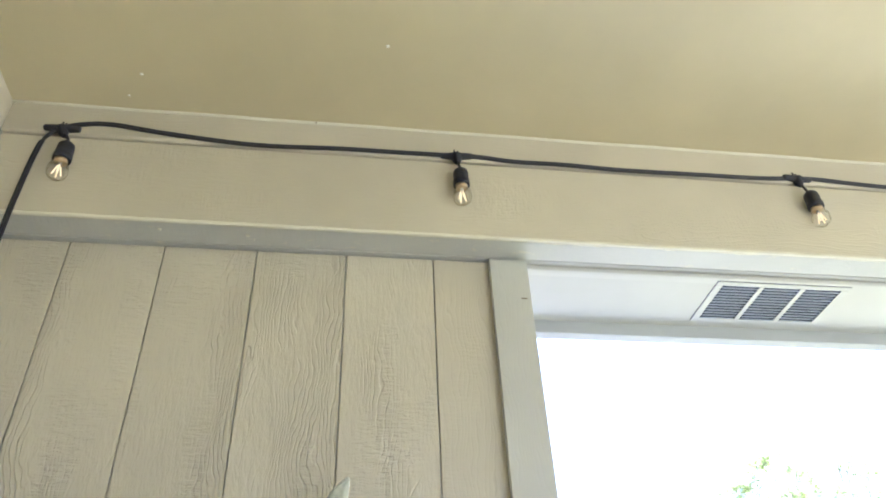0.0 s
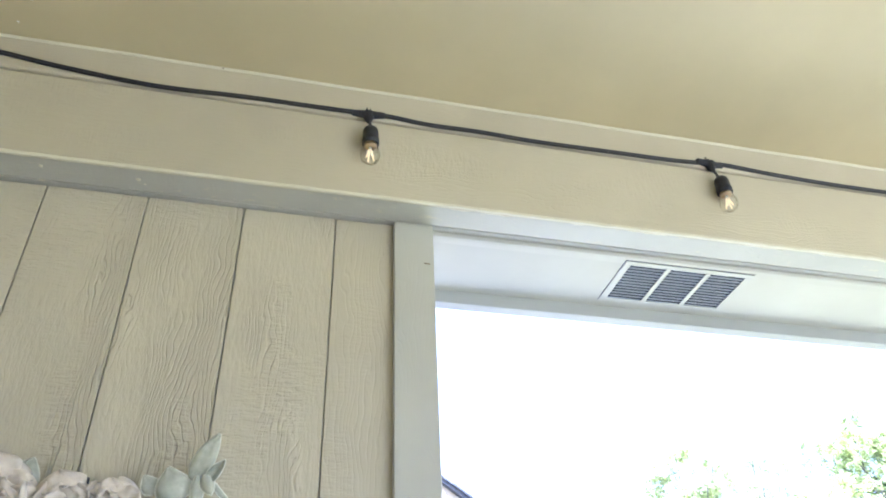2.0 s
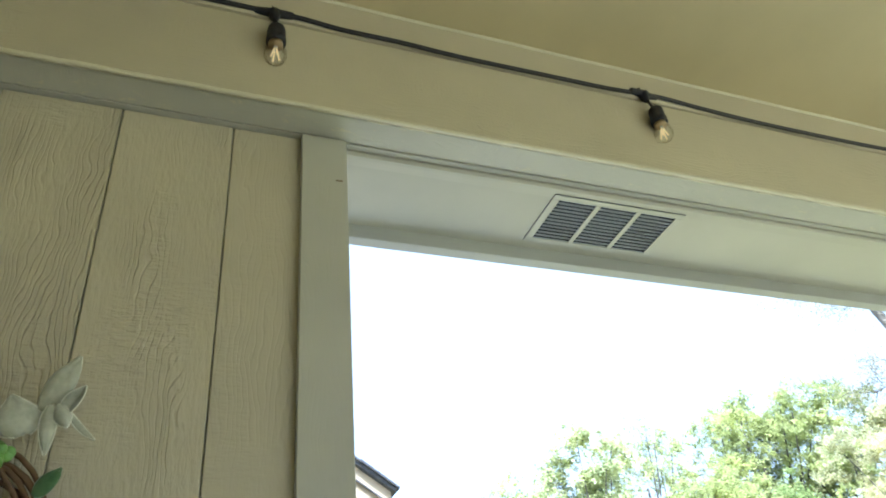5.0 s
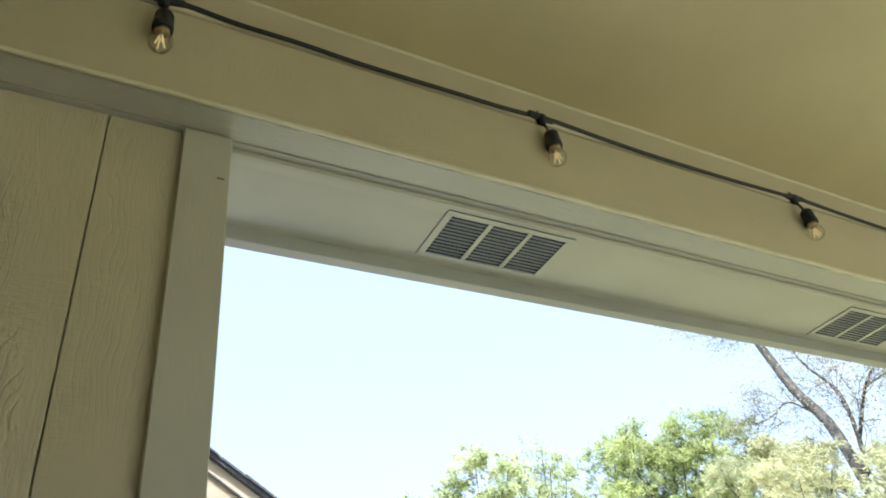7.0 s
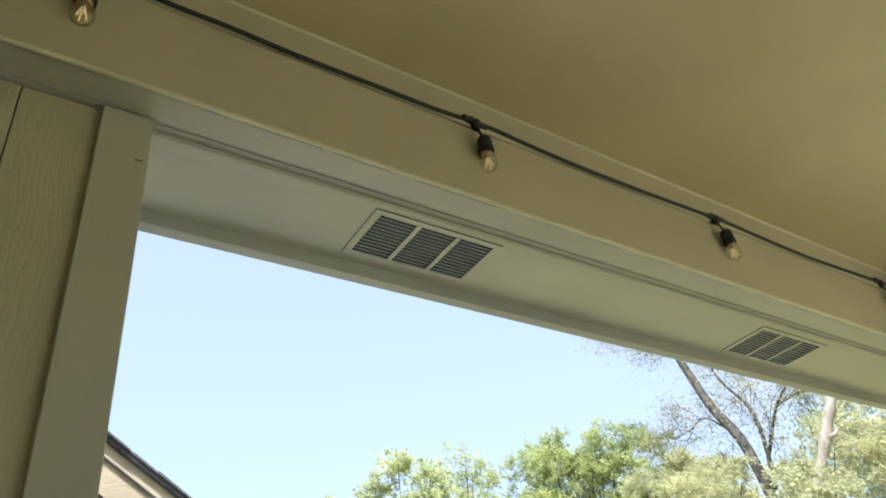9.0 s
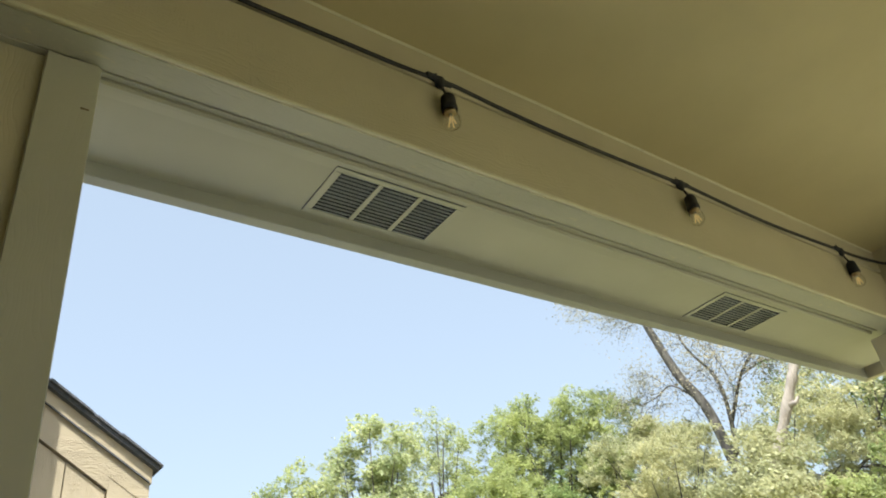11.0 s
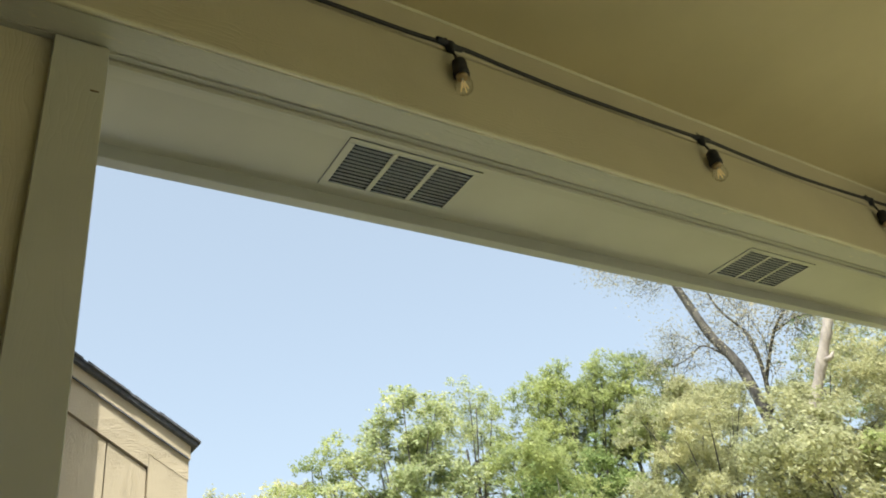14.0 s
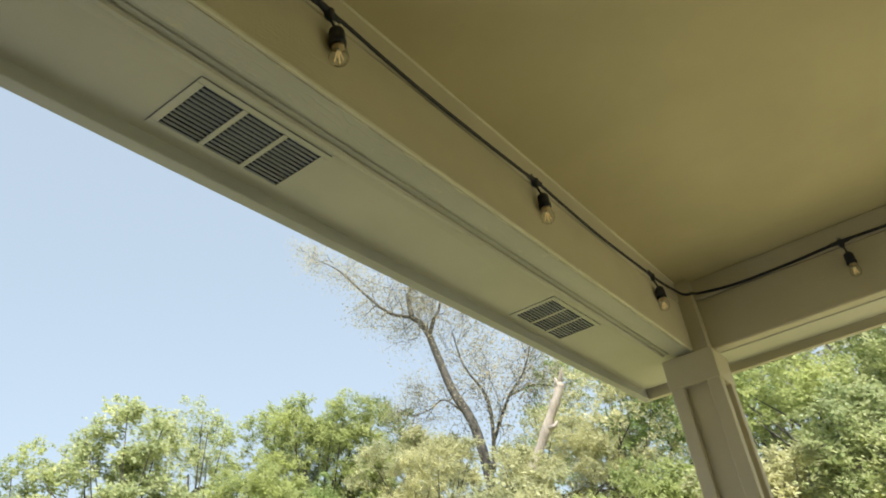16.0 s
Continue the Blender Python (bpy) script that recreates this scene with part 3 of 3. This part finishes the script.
house = thing("neighbour_house", (-0.035, 0, -0.014), "tan neighbouring house with a dark shingled gable roof", "house")
XR = 1.388
part("wall", slab([(-3.0, -0.1), (XR - 0.004, -0.1), (XR - 0.004, rake_z(XR) - 0.10), (-3.0, rake_z(-3.0) - 0.10)], NB + 0.03, NB + 6.0), M_NEIGHBOUR, house)
joints = [0.655, 0.922, 1.155]
edges = [-3.0, 0.385] + joints
for a, b in zip(edges, edges[1:]):
    part("siding_panel", slab([(a + 0.004, 0.0), (b - 0.004, 0.0), (b - 0.004, rake_z(b) - 0.32), (a + 0.004, rake_z(a) - 0.32)], NB, NB + 0.029), M_NEIGHBOUR, house)
part("corner_board", slab([(1.159, 0.0), (XR, 0.0), (XR, rake_z(XR) - 0.232), (1.159, rake_z(1.159) - 0.232)], NB - 0.018, NB + 0.029), M_NEIGHBOUR, house)
part("rake_board", slab([(-3.0, rake_z(-3.0) - 0.31), (1.157, rake_z(1.157) - 0.31), (1.157, rake_z(1.157) - 0.235), (XR + 0.004, rake_z(XR) - 0.235), (XR + 0.004, rake_z(XR) - 0.105), (-3.0, rake_z(-3.0) - 0.105)], NB - 0.022, NB + 0.028), M_RAKE, house)
part("frieze_board", slab([(-3.0, rake_z(-3.0) - 0.103), (1.398, rake_z(1.398) - 0.103), (1.398, rake_z(1.398) - 0.02), (-3.0, rake_z(-3.0) - 0.02)], NB - 0.04, NB + 0.02), M_RAKE, house, "tan board under the roof edge")
part("drip_edge", slab([(-3.0, rake_z(-3.0) - 0.112), (1.384, rake_z(1.384) - 0.112), (1.384, rake_z(1.384) - 0.101), (-3.0, rake_z(-3.0) - 0.101)], NB - 0.046, NB - 0.038), M_SHINGLE, house)
roof = part("roof", slab([(-3.0, rake_z(-3.0) - 0.018), (1.425, rake_z(1.425) - 0.018), (1.425, rake_z(1.425) + 0.006), (-3.0, rake_z(-3.0) + 0.006)], NB - 0.08, NB + 6.2), M_SHINGLE, house)
# Unseen block, added to cast the shadow on the gable's left part
part("side_wing", made_box(-3.2, 0.50, NB - 0.52, NB - 0.09, -0.1, 5.6), M_NEIGHBOUR, house)
rng = random.Random(5)
tab = slab([(0.0, 0.0), (0.25, -0.25 * slope), (0.25, -0.25 * slope + 0.012), (0.0, 0.017)], 0.0, 0.33)
tab_me = mesh_from("shingle", tab, M_SHINGLE)
for i in range(24):
    for j in range(2):
        o = new("shingle", tab_me)
        o.parent = roof
        x = 1.19 - i * 0.142
        o.location = (x + rng.uniform(-0.004, 0.004), NB - 0.08 - rng.uniform(0.006, 0.03) + j * 0.335, rake_z(x) + 0.0065 + rng.uniform(0, 0.003))


# ---- trees ----
def rand_unit(rng, n):
    v = rng.normal(size=(n, 3))
    return v / np.linalg.norm(v, axis=1, keepdims=True)


def leaves_mesh(name, centres, length, width, mat, rng):
    """Many folded four-cornered leaves, one island each."""
    n = len(centres)
    nrm = rand_unit(rng, n) * 0.65 + np.array([0.15, -0.45, 0.75])
    nrm /= np.linalg.norm(nrm, axis=1, keepdims=True)
    a = np.cross(nrm, rand_unit(rng, n))
    a /= np.linalg.norm(a, axis=1, keepdims=True) + 1e-9
    b = np.cross(nrm, a)
    L = (length * rng.uniform(0.6, 1.3, n))[:, None]
    Wd = (width * rng.uniform(0.6, 1.3, n))[:, None]
    c = np.asarray(centres)
    v = np.empty((n, 4, 3))
    v[:, 0] = c
    v[:, 1] = c + a * L * 0.5 + b * Wd * 0.5 + nrm * Wd * 0.18
    v[:, 2] = c + a * L
    v[:, 3] = c + a * L * 0.45 - b * Wd * 0.5 + nrm * Wd * 0.18
    me = bpy.data.meshes.new(name)
    me.vertices.add(4 * n)
    me.vertices.foreach_set("co", v.reshape(-1))
    me.loops.add(4 * n)
    me.loops.foreach_set("vertex_index", np.arange(4 * n, dtype=np.int32))
    me.polygons.add(n)
    me.polygons.foreach_set("loop_start", np.arange(0, 4 * n, 4, dtype=np.int32))
    me.update(calc_edges=True)
    me.materials.append(mat)
    return me


L_BRIGHT = leaf_material("bright_green_leaves", (0.36, 0.425, 0.19), (0.52, 0.56, 0.29), 0.55)
L_SILVER = leaf_material("silvery_green_leaves", (0.32, 0.39, 0.19), (0.62, 0.64, 0.42), 0.5)
L_OLIVE = leaf_material("olive_green_leaves", (0.43, 0.44, 0.26), (0.66, 0.645, 0.46), 0.5)
L_DEEP = leaf_material("deep_green_leaves", (0.21, 0.30, 0.12), (0.42, 0.50, 0.23), 0.5)
L_PALE = leaf_material("pale_dry_leaves", (0.40, 0.37, 0.28), (0.62, 0.58, 0.48), 0.5)


def tree(x, y, top, radius, mat, label, seed, low=0.25, leaf=0.15, count=26000, clumps=60, name="tree", tuft=(0.13, 0.25), airy=0.0):
    """A broad-leaved tree: tapered trunk, limbs to the clumps, and a crown of single leaves set on domed clumps."""
    rng = np.random.default_rng(seed)
    t = thing(name, (x, y, -0.14), label, "tree", "trees behind the yard")
    z0 = top * low
    cz, rz = (top + z0) / 2, (top - z0) / 2
    # an uneven envelope: the crown swells and draws in as it goes round
    d = rand_unit(rng, clumps)
    az = np.arctan2(d[:, 1], d[:, 0])
    ph = rng.uniform(0, 6.28, 3)
    swell = 1.0 + 0.10 * np.sin(2 * az + ph[0] + 3 * d[:, 2]) + 0.08 * np.sin(5 * az + ph[1]) + 0.07 * np.sin(7 * d[:, 2] + ph[2])
    cr = radius * rng.uniform(tuft[0], tuft[1], clumps)
    rad = np.where(rng.random(clumps) < 0.72, rng.uniform(0.82, 1.0, clumps), rng.uniform(0.35, 0.8, clumps)) * swell
    d[:, 2] = np.sign(d[:, 2]) * np.abs(d[:, 2]) ** 0.6
    cc = d * rad[:, None] * np.array([radius, radius, rz])
    cc -= d * (cr * 0.55)[:, None]
    cc[:, 2] += cz
    share = (cr ** 2) / (cr ** 2).sum()
    pts = []
    for c, r, s in zip(cc, cr, share):
        if rng.random() < airy:
            continue
        n = max(30, int(count * s))
        k = max(6, n // 16)
        u = rand_unit(rng, k)
        u[:, 2] = np.where(u[:, 2] < -0.3, -u[:, 2], u[:, 2])
        sprig = u * (r * rng.uniform(0.3, 1.0, k) ** 0.5)[:, None] * np.array([1.1, 1.1, 0.95])
        way = u + rand_unit(rng, k) * 0.6
        own = rng.integers(0, k, n)
        q = sprig[own] + way[own] * (rng.uniform(-0.12, 0.30, n) * r)[:, None]
        q += rng.normal(scale=leaf * 0.38, size=q.shape)
        pts.append(q + c)
    pts = np.concatenate(pts)
    pts = pts[pts[:, 2] > 0.25]
    bm = bmesh.new()
    lean = rng.normal(scale=0.03, size=2) * top
    spine = [Vector((lean[0] * k, lean[1] * k, cz * 1.25 * k)) for k in (0, 0.2, 0.45, 0.75, 1.0)]
    tube(bm, spine, [top * 0.020, top * 0.016, top * 0.012, top * 0.008, top * 0.003], 8)
    for i in rng.choice(clumps, min(30, clumps), replace=False):
        f = rng.uniform(0.3, 0.95)
        s = Vector((lean[0] * f, lean[1] * f, cz * 1.25 * f))
        e = Vector(cc[i])
        if e.z < s.z + 0.1:
            e.z = s.z + 0.1
        m = s.lerp(e, 0.5) + Vector(rng.normal(scale=0.05 * radius, size=3)) + Vector((0, 0, 0.08 * radius))
        tube(bm, smooth_path([s, m, e], 3), [top * 0.005 * (1 - 0.12 * k) for k in range(7)], 5)
    part("trunk", bm, M_BARK, t, smooth=True)
    ob = new("crown", leaves_mesh("crown", pts, leaf, leaf * 0.5, mat, rng))
    ob.parent = t
    return t


# the row behind the yard, from the neighbouring house to the wood
tree(10.2, 25.5, 9.0, 2.6, L_OLIVE, "small olive-green tree at the end of the row", 1, low=0.2, count=12000, clumps=60)
tree(11.3, 22.6, 9.7, 2.2, L_BRIGHT, "low green tree beside the silvery one", 12, low=0.15, leaf=0.13, count=20000, clumps=90)
tree(13.6, 20.9, 10.4, 2.7, L_SILVER, "round tree with silvery green broad leaves", 43, low=0.12, leaf=0.16, count=42000, clumps=130)
tree(17.5, 22.5, 12.2, 2.4, L_SILVER, "slender airy green tree with gaps in the crown", 3, low=0.25, leaf=0.12, count=30000, clumps=110, airy=0.05, tuft=(0.16, 0.28))
tree(20.1, 19.3, 12.7, 2.6, L_BRIGHT, "large bright green tree with a rounded crown", 4, low=0.1, leaf=0.13, count=62000, clumps=190)
tree(22.8, 18.0, 12.3, 2.8, L_BRIGHT, "large bright green tree with a rounded crown", 5, low=0.1, leaf=0.13, count=62000, clumps=190)
tree(18.1, 19.4, 10.6, 2.2, L_BRIGHT, "low bright green tree before the larger ones", 6, low=0.05, leaf=0.13, count=34000, clumps=120)
tree(14.9, 15.6, 7.6, 1.9, L_BRIGHT, "low bright green tree in the row", 7, low=0.05, leaf=0.11, count=30000, clumps=110)
tree(17.0, 16.8, 8.2, 1.9, L_DEEP, "deep green tree in the shade of the row", 13, low=0.05, leaf=0.13, count=22000, clumps=90)
tree(16.6, 11.2, 7.5, 2.5, L_OLIVE, "drooping olive-green tree with fine leaves", 8, low=0.05, leaf=0.078, count=88000, clumps=170, tuft=(0.1, 0.2))
tree(18.8, 8.2, 7.6, 2.3, L_OLIVE, "drooping olive-green tree with fine leaves", 9, low=0.05, leaf=0.078, count=80000, clumps=160, tuft=(0.1, 0.2))
tree(22.6, 15.2, 9.9, 2.2, L_OLIVE, "olive-green tree in the wood's edge", 10, low=0.1, count=30000, clumps=100)

# the wood beside the yard
WOOD = [(20.5, 7.4, 9.4, 3.0, L_OLIVE, 20), (21.5, 4.3, 10.4, 3.2, L_DEEP, 21), (18.0, 1.6, 7.6, 2.6, L_BRIGHT, 22), (17.6, -1.4, 8.2, 2.6, L_SILVER, 23),
        (23.0, 0.4, 12.0, 3.8, L_OLIVE, 24), (25.5, 8.8, 12.5, 4.2, L_DEEP, 25), (21.0, -4.2, 11.0, 3.4, L_OLIVE, 26), (16.0, 4.4, 5.2, 2.1, L_BRIGHT, 27),
        (28.0, 4.0, 14.0, 4.4, L_OLIVE, 28), (16.5, -4.8, 7.0, 2.6, L_SILVER, 29), (14.7, 7.1, 5.4, 2.1, L_OLIVE, 30), (15.2, 0.2, 5.0, 1.9, L_SILVER, 31),
        (15.0, 2.4, 4.6, 1.7, L_OLIVE, 32), (14.6, -2.4, 5.4, 2.0, L_OLIVE, 33)]
for wx, wy, wt, wr, wm, seed in WOOD:
    kind = {"olive_green_leaves": "olive-green", "deep_green_leaves": "deep green", "silvery_green_leaves": "silvery green", "bright_green_leaves": "bright green"}[wm.name]
    tree(wx, wy, wt, wr, wm, kind + " tree in the dense wood beside the yard", seed, low=0.04, leaf=0.12, count=40000, clumps=150)


def bare_tree():
    """A tall sparse tree with a crooked trunk and pale scattered leaves."""
    rng = np.random.default_rng(77)
    t = thing("sparse_tree", (22, 12.0, -0.14), "tall crooked tree with grey bark and few pale leaves", "tree", "trees behind the yard")
    o = Vector((22, 12.0, -0.14))
    bm, tips = bmesh.new(), []

    def limb(pts, r0, r1):
        q = smooth_path([Vector(p) - o for p in pts], 5)
        tube(bm, q, [r0 + (r1 - r0) * i / (len(q) - 1) for i in range(len(q))], 7)
        return q

    def twigs(q, depth, size, r):
        for k in range(2, len(q), 2 if depth == 0 else 1):
            for _ in range(2):
                d = (q[k] - q[k - 1]).normalized() + Vector(rng.normal(scale=0.75, size=3))
                d.x *= 0.6
                d.normalize()
                ln = size * rng.uniform(0.5, 1.2)
                m = q[k] + d * ln * 0.5 + Vector(rng.normal(scale=0.1 * size, size=3))
                e = q[k] + d * ln + Vector((0, 0, rng.uniform(-0.15, 0.3) * ln))
                pp = smooth_path([q[k], m, e], 3)
                tube(bm, pp, [r * (1 - 0.12 * i) for i in range(len(pp))], 4, closed_ends=False)
                tips.extend(pp[2:])
                if depth < 1:
                    twigs(pp, depth + 1, size * 0.45, r * 0.45)

    main = limb([(22, 12.2, -0.2), (22, 12.25, 5.0), (22, 12.6, 8.9), (22, 13.38, 10.8), (22, 13.89, 12.55), (22, 14.13, 13.4), (22, 14.45, 14.0), (22, 14.81, 14.34)], 0.21, 0.10)
    left = limb([(22, 14.81, 14.34), (22, 15.87, 14.94), (22, 16.97, 16.18), (22, 18.46, 18.09), (22, 19.8, 19.28)], 0.085, 0.018)
    up = limb([(22, 14.78, 14.32), (22, 14.87, 15.2), (22, 14.71, 15.9), (22.2, 15.3, 18.4)], 0.12, 0.025)
    up2 = limb([(22, 14.05, 13.3), (22, 13.75, 13.85), (22.1, 13.45, 14.4), (22.3, 12.9, 16.8)], 0.10, 0.025)
    second = limb([(22, 12.2, 7.5), (22.1, 12.02, 8.83), (22.2, 12.11, 10.2), (22.3, 12.9, 11.67), (22.3, 13.2, 13.2)], 0.09, 0.025)
    side = limb([(22.1, 12.0, 8.6), (22.2, 11.21, 9.91), (22.3, 10.6, 10.5), (22.4, 10.19, 11.3), (22.4, 9.7, 12.6)], 0.06, 0.015)
    low = limb([(22, 12.9, 9.7), (21.9, 13.7, 10.5), (21.8, 14.4, 10.3), (21.7, 15.1, 10.25)], 0.04, 0.01)
    low2 = limb([(22.2, 11.2, 9.9), (22.2, 10.2, 10.0), (22.3, 9.2, 9.6)], 0.04, 0.01)
    for q, s in ((left, 1.7), (up, 2.0), (up2, 2.1), (second, 1.9), (side, 1.8), (low, 1.2), (low2, 1.2), (main[22:], 1.7)):
        twigs(q, 0, s, 0.013)
    part("trunk", bm, M_BARK, t, smooth=True)
    tips_a = np.array([tuple(p) for p in tips])
    n = 24000
    pick = tips_a[rng.integers(0, len(tips_a), n)] + rng.normal(scale=0.30, size=(n, 3))
    ob = new("crown", leaves_mesh("crown", pick, 0.10, 0.055, L_PALE, rng))
    ob.parent = t


bare_tree()
snag = bmesh.new()
pp = smooth_path([(0, 1.9, 0), (0, 1.25, 2.6), (0, 0.62, 4.5), (0, 0.24, 5.35), (0, -0.2, 6.04), (0, -0.63, 6.66), (0.02, -0.95, 7.16), (0.05, -1.12, 7.5)], 4)
snag_r = random.Random(8)
tube(snag, pp, [(0.165 - 0.0022 * i) * snag_r.uniform(0.86, 1.12) for i in range(len(pp))], 11)
tube(snag, [(-0.02, -0.60, 6.5), (-0.05, -0.80, 6.50), (-0.05, -0.88, 6.60)], [0.07, 0.05, 0.015], 7)
tube(snag, [(0.03, -1.1, 7.45), (0.04, -1.2, 7.72), (0.05, -1.24, 7.86)], [0.075, 0.04, 0.008], 7)
tube(snag, [(-0.02, -1.06, 7.40), (-0.04, -1.06, 7.60), (-0.04, -1.04, 7.66)], [0.06, 0.03, 0.008], 7)
for v in snag.verts:
    v.co += Vector((snag_r.uniform(-1, 1), snag_r.uniform(-1, 1), 0)) * 0.014
snag_ob = tagged(solid("dead_trunk", snag, M_SNAG, "bare broken pinkish-brown dead tree trunk", "dead tree", smooth=True), "bare broken pinkish-brown dead tree trunk", "dead tree")
snag_ob.location = (16.0, 7.5, -0.05)


# ---- wreath on the siding ----
def velvet(name, a, c):
    m = mottled(name, a, c, 55, 0.85, 0.0006)
    m.node_tree.nodes["Principled BSDF"].inputs["Sheen Weight"].default_value = 0.5
    return m


M_PETAL = velvet("cream_cloth_petal", (0.60, 0.53, 0.46), (0.74, 0.68, 0.61))
M_LAMB = velvet("grey_green_felt_leaf", (0.36, 0.385, 0.34), (0.58, 0.60, 0.54))
M_RIM = velvet("pale_felt_edge", (0.66, 0.68, 0.62), (0.78, 0.79, 0.73))
M_LEAF = velvet("dark_green_cloth_leaf", (0.04, 0.11, 0.05), (0.10, 0.20, 0.09))
M_GRAPE = mottled("green_berry", (0.12, 0.27, 0.06), (0.22, 0.42, 0.12), 60, 0.3)
WREATH = Vector((-0.36, -0.030, 1.745))


def blade(base, tip, width, cup, bend, normal=(0, -1, 0), shape=0.75, thick=0.0016, curl=0.0, ruffle=0.05, rim=None):
    """A cupped petal or leaf from base to tip; normal points to the side that faces out."""
    base, tip, nrm = Vector(base), Vector(tip), Vector(normal).normalized()
    axis = tip - base
    ln = axis.length
    axis.normalize()
    side = axis.cross(nrm).normalized()
    nrm = side.cross(axis)
    bm = bmesh.new()
    nu, nv = 14, 9
    rows = []
    for i in range(nu):
        u = i / (nu - 1)
        w = width * 0.5 * math.sin(math.pi * min(max(u, 0.03), 0.99) ** shape) ** 0.8 + 0.0006
        row = []
        for j in range(nv):
            v = j / (nv - 1) * 2 - 1
            wave = ruffle * width * math.sin((7 + 40 * ruffle) * u + (3 + 20 * ruffle) * v)
            row.append(bm.verts.new(base + axis * ln * u + side * w * v + nrm * (cup * w * (v * v) + bend * ln * math.sin(math.pi * u) + curl * ln * u ** 3 * v + wave * abs(v) - 0.06 * width * math.exp(-(v * 4) ** 2))))
        rows.append(row)
    for a, b in zip(rows, rows[1:]):
        for j in range(nv - 1):
            bm.faces.new((a[j], a[j + 1], b[j + 1], b[j]))
    if rim is not None:
        rim.extend([row[0].co.copy() for row in rows] + [row[-1].co.copy() for row in reversed(rows)])
    bmesh.ops.recalc_face_normals(bm, faces=bm.faces[:])
    bmesh.ops.solidify(bm, geom=bm.faces[:], thickness=thick)
    return bm


wreath = thing("wreath", WREATH, "wreath of cream cloth flowers, grey-green leaves and green berries", "wreath")


def loc(x, y, z):
    return Vector((x, y, z)) - WREATH


ring = bmesh.new()
rg = random.Random(11)
for k in range(7):
    r, ph = 0.19 + rg.uniform(-0.014, 0.014), rg.uniform(0, 6)
    tube(ring, [(r * math.cos(a) + 0.006 * math.sin(5 * a + ph), 0.008 + 0.009 * math.sin(3 * a + ph), r * math.sin(a) + 0.006 * math.cos(4 * a + ph)) for a in (2 * math.pi * i / 48 for i in range(49))], 0.0038, 6, closed_ends=False)
part("vine_ring", ring, M_TWIG, wreath, "twisted brown vine ring", smooth=True)


def flower(x, y, z, size, seed):
    q = random.Random(seed)
    heart = part("flower", lathe(bmesh.new(), [(0, 0.010), (0.008, 0.006), (0.011, 0), (0.006, -0.008), (0, -0.010)], 10, loc(x, y, z)), M_PETAL, wreath, "cream cloth flower", smooth=True)
    for k in range(9):
        a = k * 2.4 + q.uniform(-0.3, 0.3)
        outer = k >= 4
        ln = size * (1.0 if outer else 0.6) * q.uniform(0.85, 1.15)
        d = Vector((math.cos(a), -0.25 if outer else -0.8, math.sin(a)))
        b = loc(x, y, z)
        n = Vector((math.cos(a) * -0.5, -1, math.sin(a) * -0.5))
        part("petal", blade(b, b + d.normalized() * ln, size * q.uniform(1.35, 1.7), q.uniform(-0.5, -0.2) if outer else -0.6, q.uniform(-0.1, 0.18), n, shape=1.5, curl=q.uniform(-0.4, 0.4), ruffle=0.13), M_PETAL, heart, smooth=True)


flower(-0.335, -0.055, 1.915, 0.048, 1)
flower(-0.405, -0.055, 1.915, 0.050, 2)
flower(-0.515, -0.060, 1.925, 0.066, 3)
flower(-0.46, -0.060, 1.895, 0.045, 4)

LAMB = [((-0.216, -0.055, 1.966), (-0.180, -0.068, 2.044), 0.034, -0.35, 0.05), ((-0.232, -0.060, 1.930), (-0.256, -0.060, 1.985), 0.058, -0.55, 0.12),
        ((-0.190, -0.060, 1.962), (-0.164, -0.085, 1.992), 0.020, 0.9, -0.1), ((-0.186, -0.06, 1.968), (-0.145, -0.062, 1.926), 0.008, -0.4, -0.22),
        ((-0.206, -0.065, 1.972), (-0.200, -0.070, 1.900), 0.020, -0.6, 0.08), ((-0.196, -0.070, 1.972), (-0.180, -0.080, 1.935), 0.022, -1.0, 0.10),
        ((-0.27, -0.045, 1.945), (-0.292, -0.050, 1.972), 0.03, -0.4, 0.1), ((-0.49, -0.040, 1.935), (-0.470, -0.035, 2.000), 0.058, -0.3, 0.05),
        ((-0.55, -0.04, 1.93), (-0.60, -0.045, 1.955), 0.05, -0.3, 0.1)]
for b, e, w, cup, bend in LAMB:
    edge_line = []
    felt = part("felt_leaf", blade(loc(*b), loc(*e), w, cup, bend, rim=edge_line), M_LAMB, wreath, "grey-green felt leaf", smooth=True)
    part("leaf_rim", tube(bmesh.new(), edge_line, 0.0011, 5), M_RIM, felt, "pale fuzzy leaf edge", smooth=True)
q = random.Random(3)
for k in range(26):
    a = radians(-215 + k * 10)
    c = Vector((0.19 * math.cos(a), -0.02, 0.19 * math.sin(a)))
    d = Vector((math.cos(a + q.uniform(-0.9, 0.9)), -0.35, math.sin(a + q.uniform(-0.9, 0.9)))) * q.uniform(0.03, 0.055)
    part("green_leaf", blade(c, c + d, q.uniform(0.014, 0.024), -0.4, 0.1), M_LEAF if k % 3 else M_LAMB, wreath, smooth=True)
for k in range(14):
    bx, by, bz = -0.262 + q.uniform(-0.022, 0.022), -0.062 + q.uniform(-0.012, 0.008), 1.905 + q.uniform(-0.02, 0.016)
    part("berry", lathe(bmesh.new(), [(0.0085 * math.sin(math.pi * i / 6), 0.0085 * math.cos(math.pi * i / 6)) for i in range(7)], 10, loc(bx, by, bz)), M_GRAPE, wreath, smooth=True)
hook = tube(bmesh.new(), [(-0.383, -0.001, 1.968), (-0.383, -0.014, 1.966), (-0.383, -0.018, 1.976)], 0.0022, 6)
solid("wall_hook", hook, M_DARK, "small dark metal hook in a siding groove", "hook", smooth=True)
